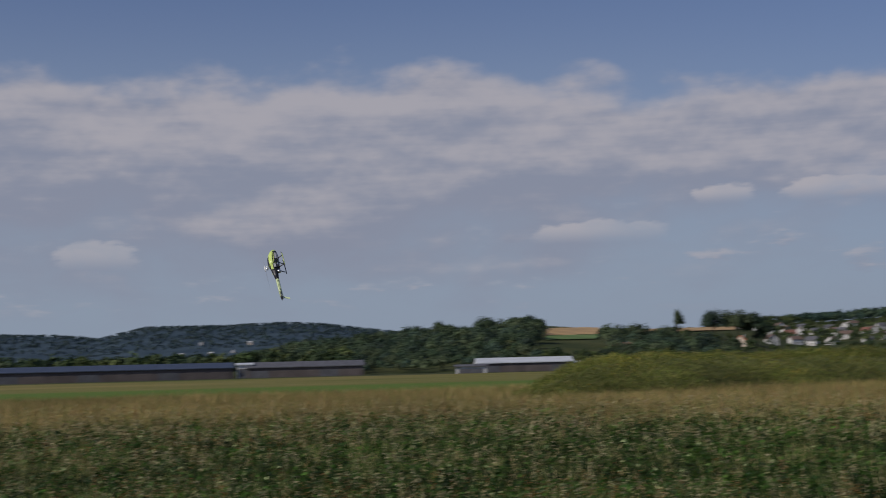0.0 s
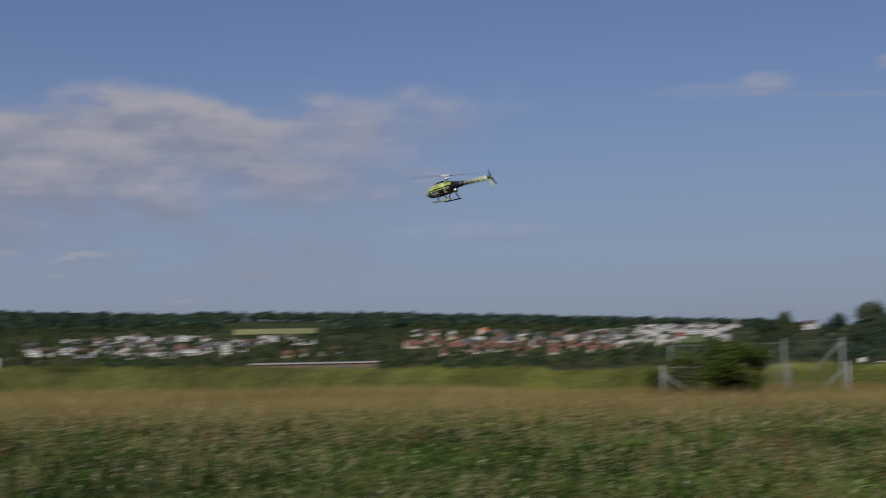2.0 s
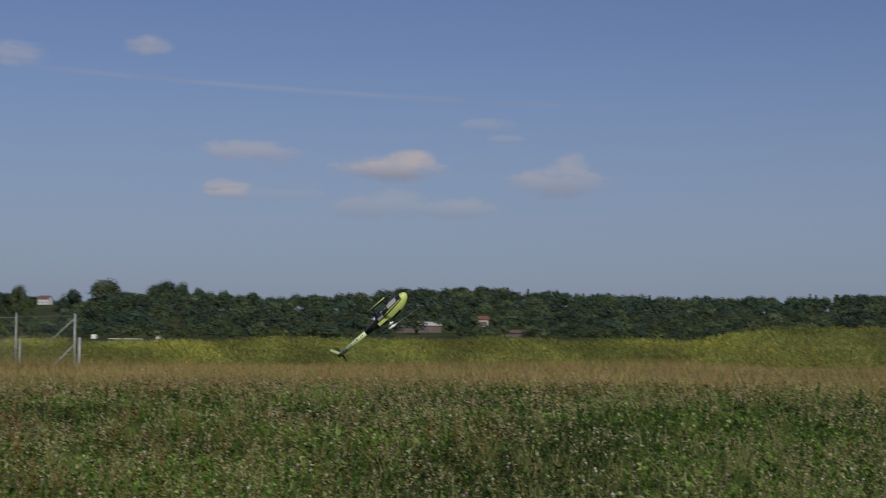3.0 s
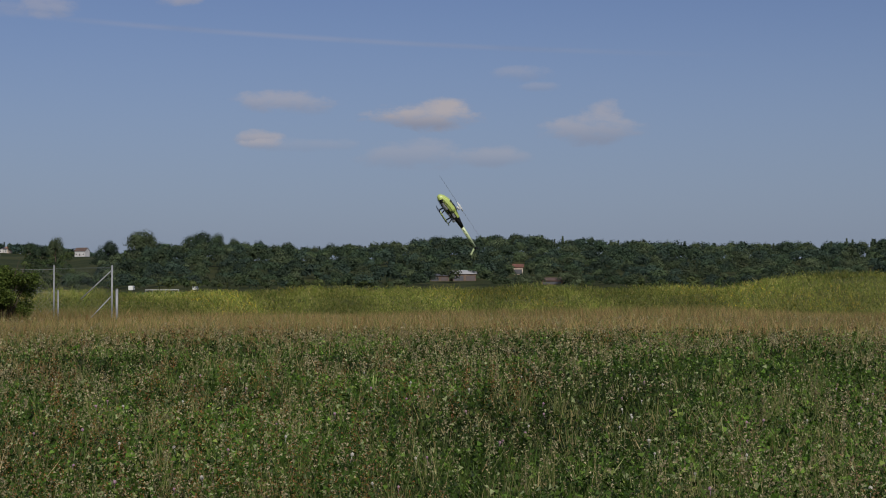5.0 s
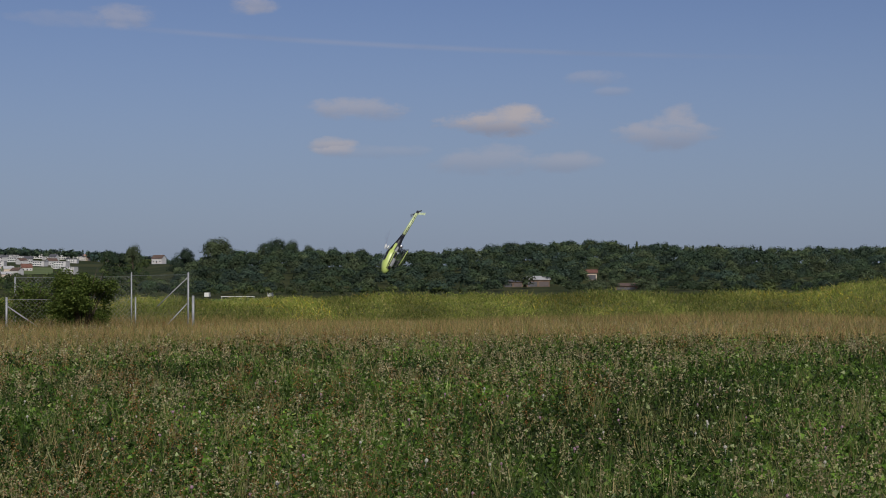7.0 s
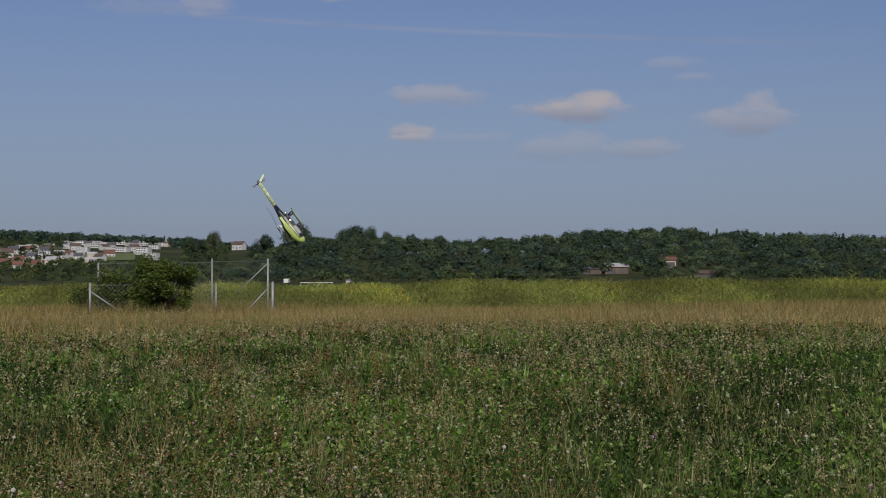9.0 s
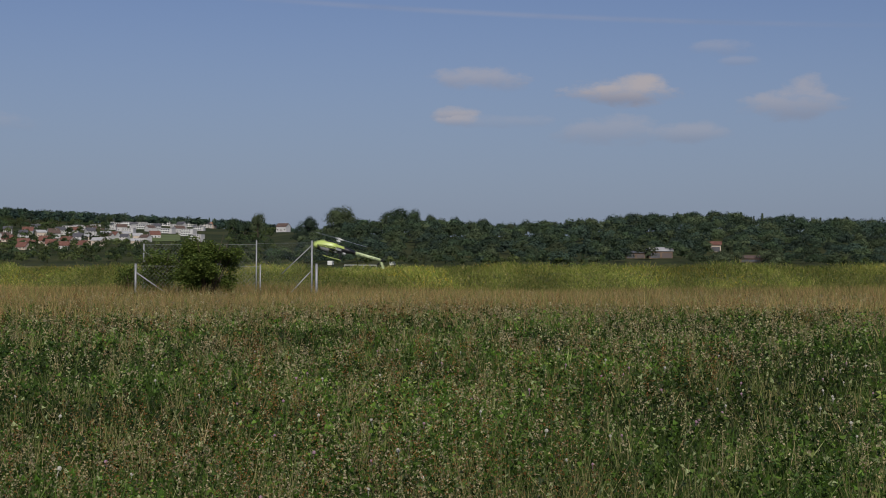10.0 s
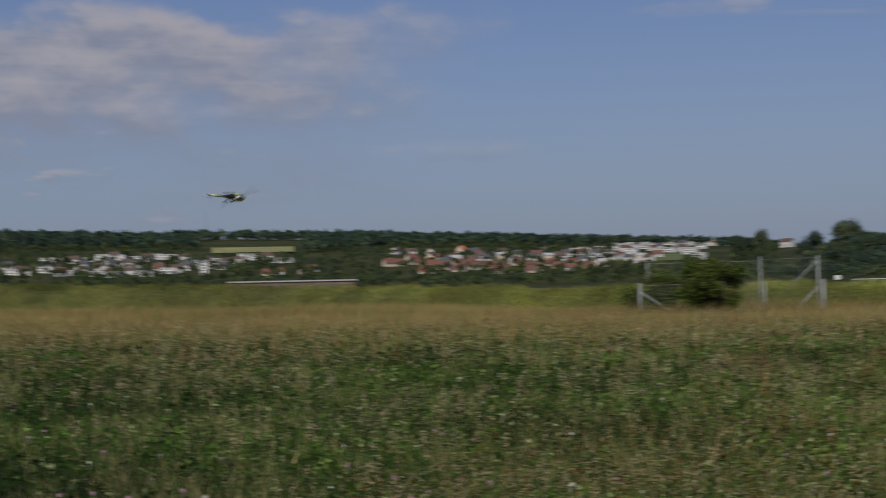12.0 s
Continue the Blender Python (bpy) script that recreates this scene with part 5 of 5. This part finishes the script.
# ---- what moves ----
def motions():
    flight = [
        (0.0, -19.47, 19.58, 3.46, -107, -45, 147),
        (0.1, -18.48, 20.14, 3.48, -111, -53, 161),
        (0.2, -17.40, 20.67, 3.88, -142, -57, -169),
        (0.3, -16.31, 21.14, 4.28, -165, -53, -141),
        (0.4, -15.40, 21.49, 4.30, -158, -47, -144),
        (0.5, -14.47, 21.83, 4.21, -145, -38, -148),
        (0.6, -13.44, 22.11, 4.06, -126, -32, -151),
        (0.7, -12.25, 22.42, 3.92, -101, -26, -154),
        (0.8, -10.93, 22.74, 3.63, -60, -22, -157),
        (0.9, -9.59, 23.00, 3.20, -28, -17, -159),
        (1.0, -8.36, 23.16, 2.66, -13, -10, -162),
        (1.1, -7.13, 23.22, 2.11, -15, -0, -165),
        (1.2, -5.84, 23.20, 1.79, -15, 3, -168),
        (1.3, -4.64, 23.08, 1.91, -5, 14, -131),
        (1.4, -3.62, 22.87, 2.32, -3, 16, -84),
        (1.5, -2.53, 22.63, 2.73, 7, -5, -48),
        (1.6, -1.39, 22.54, 3.29, 6, -5, 3),
        (1.7, -0.10, 22.40, 3.78, 3, 8, 24),
        (1.8, 1.31, 22.17, 4.16, 30, 30, 53),
        (1.9, 2.69, 21.87, 4.29, 40, 29, 98),
        (2.0, 4.00, 21.49, 4.31, -6, 4, 124),
        (2.1, 5.14, 21.10, 4.22, -28, -18, -156),
        (2.2, 6.29, 20.65, 4.14, -45, -37, -152),
        (2.3, 7.06, 20.29, 3.84, -61, -50, -142),
        (2.4, 7.86, 19.90, 3.51, -70, -60, -135),
        (2.5, 8.94, 19.31, 3.12, -109, -68, -100),
        (2.6, 10.09, 18.60, 2.67, -144, -58, -69),
        (2.7, 10.91, 17.99, 2.36, -162, -52, -59),
        (2.8, 11.46, 17.49, 2.16, -172, -52, -50),
        (2.9, 11.83, 17.09, 1.94, -165, -46, -62),
        (3.0, 12.11, 16.73, 1.82, -169, -39, -59),
        (3.1, 12.37, 16.89, 1.84, -168, -33, -41),
        (3.2, 12.57, 17.07, 2.07, 178, -36, -42),
        (3.3, 12.67, 17.33, 2.29, 126, -41, -16),
        (3.4, 12.85, 17.53, 2.30, 47, -59, 12),
        (3.5, 13.19, 17.61, 2.29, -70, -80, 104),
        (3.6, 13.92, 18.31, 2.31, -109, -59, 147),
        (3.7, 14.53, 19.11, 2.26, -71, -35, 145),
        (3.9, 14.73, 19.58, 2.16, -38, -15, 170),
        (4.2, 15.17, 20.18, 2.18, -14, -1, 171),
        (4.5, 15.71, 20.72, 2.16, -12, -12, 165),
        (4.8, 16.47, 21.54, 2.52, -19, -30, 173),
        (5.1, 17.33, 22.28, 3.02, -41, -64, -167),
        (5.3, 17.73, 22.91, 3.23, -148, -73, -55),
        (5.4, 17.64, 22.89, 3.17, -162, -67, -41),
        (5.5, 17.55, 22.88, 3.11, -162, -59, -40),
        (5.6, 17.22, 23.05, 3.01, -158, -49, -46),
        (5.7, 16.86, 23.23, 2.84, -166, -38, -39),
        (5.8, 16.60, 23.33, 2.68, -170, -26, -37),
        (5.9, 16.60, 23.24, 2.49, -173, -12, -36),
        (6.0, 16.55, 23.19, 2.41, -173, 1, -36),
        (6.1, 16.34, 22.84, 2.61, -173, 19, -35),
        (6.2, 16.17, 22.46, 2.94, -175, 37, -34),
        (6.3, 15.92, 22.14, 3.20, 170, 48, -34),
        (6.4, 15.62, 21.85, 3.37, 167, 63, -32),
        (6.5, 15.25, 21.63, 3.34, 163, 74, -29),
        (6.6, 15.11, 21.73, 3.25, 95, 82, -94),
        (6.7, 14.91, 21.87, 3.07, 23, 77, -168),
        (6.9, 14.52, 22.15, 2.76, 19, 63, -176),
        (7.1, 14.16, 22.41, 2.36, 13, 41, 174),
        (7.3, 13.69, 22.72, 2.26, -3, -2, 166),
        (7.5, 12.98, 23.16, 2.78, -11, -32, 164),
        (7.7, 12.34, 23.56, 3.14, -41, -61, -169),
        (7.9, 12.27, 23.59, 3.22, -110, -61, -104),
        (8.1, 12.57, 23.40, 2.72, -139, -57, -78),
        (8.3, 12.57, 23.41, 1.99, -147, -51, -71),
        (8.4, 12.38, 22.86, 1.73, -159, -44, -60),
        (8.5, 11.90, 22.49, 1.78, -174, -25, -42),
        (8.6, 11.32, 22.17, 2.09, -170, -1, -32),
        (8.7, 11.16, 22.40, 2.36, -167, 12, -32),
        (8.8, 11.00, 22.63, 2.53, -161, 23, -31),
        (8.9, 10.89, 22.84, 2.70, -167, 38, -31),
        (9.0, 10.84, 23.01, 2.79, 161, 54, -44),
        (9.1, 11.15, 23.43, 2.87, 160, 74, -27),
        (9.2, 11.78, 23.67, 2.85, 61, 76, -121),
        (9.3, 12.30, 23.97, 2.79, 59, 75, -130),
        (9.4, 12.80, 24.30, 2.62, -25, 83, 143),
        (9.5, 13.31, 24.64, 2.33, -14, 74, 148),
        (9.6, 13.45, 24.45, 1.98, 14, 66, 179),
        (9.7, 13.42, 24.35, 1.61, 6, 44, 167),
        (9.8, 13.05, 24.45, 1.49, 1, 18, 166),
        (9.9, 12.57, 24.61, 1.66, -1, -2, 150),
        (10.0, 12.13, 24.74, 1.84, -1, -15, 150),
        (10.1, 11.87, 25.23, 2.15, -1, -30, 151),
        (10.2, 11.63, 25.71, 2.41, -1, -48, 151),
        (10.3, 11.35, 26.20, 2.59, -11, -69, 162),
        (10.4, 11.26, 26.59, 2.74, -20, -83, 170),
        (10.5, 11.65, 26.71, 2.78, -177, -83, -32),
        (10.6, 12.07, 26.93, 2.77, -148, -69, -57),
        (10.7, 12.47, 27.16, 2.69, -138, -61, -66),
        (10.8, 12.83, 27.41, 2.51, -138, -58, -68),
        (10.9, 12.81, 27.87, 2.42, -141, -58, -63),
        (11.0, 12.31, 28.59, 2.57, -152, -62, -52),
        (11.1, 11.62, 29.41, 2.72, -170, -74, -39),
        (11.2, 10.84, 30.26, 2.84, -175, -85, -33),
        (11.3, 9.58, 31.35, 2.87, -13, -88, 165),
        (11.4, 8.04, 32.51, 2.86, -58, -44, -141),
        (11.5, 6.68, 33.45, 2.62, -69, -30, -137),
        (11.6, 4.65, 34.33, 2.39, -40, 22, -105),
        (11.7, 3.29, 34.79, 2.33, 3, 36, -56),
        (11.8, 2.53, 34.93, 2.89, 22, 44, -16),
        (11.9, 1.93, 35.07, 3.47, 42, 40, 22),
        (12.0, 1.55, 35.28, 3.82, 91, 1, 47),
    ]
    walk(HELI, [(t, pose(x, y, z, rx, ry, rz)) for t, x, y, z, rx, ry, rz in flight])
    ticks = range(0, 361)
    walk(ROTOR, [(i / FPS, pose(0.21, 0, 0.185, 0, 0, 20 - 83 * i)) for i in ticks])
    walk(TAIL, [(i / FPS, pose(-0.645, -0.06, 0.01, 0, 77 * i, 0)) for i in ticks])


motions()
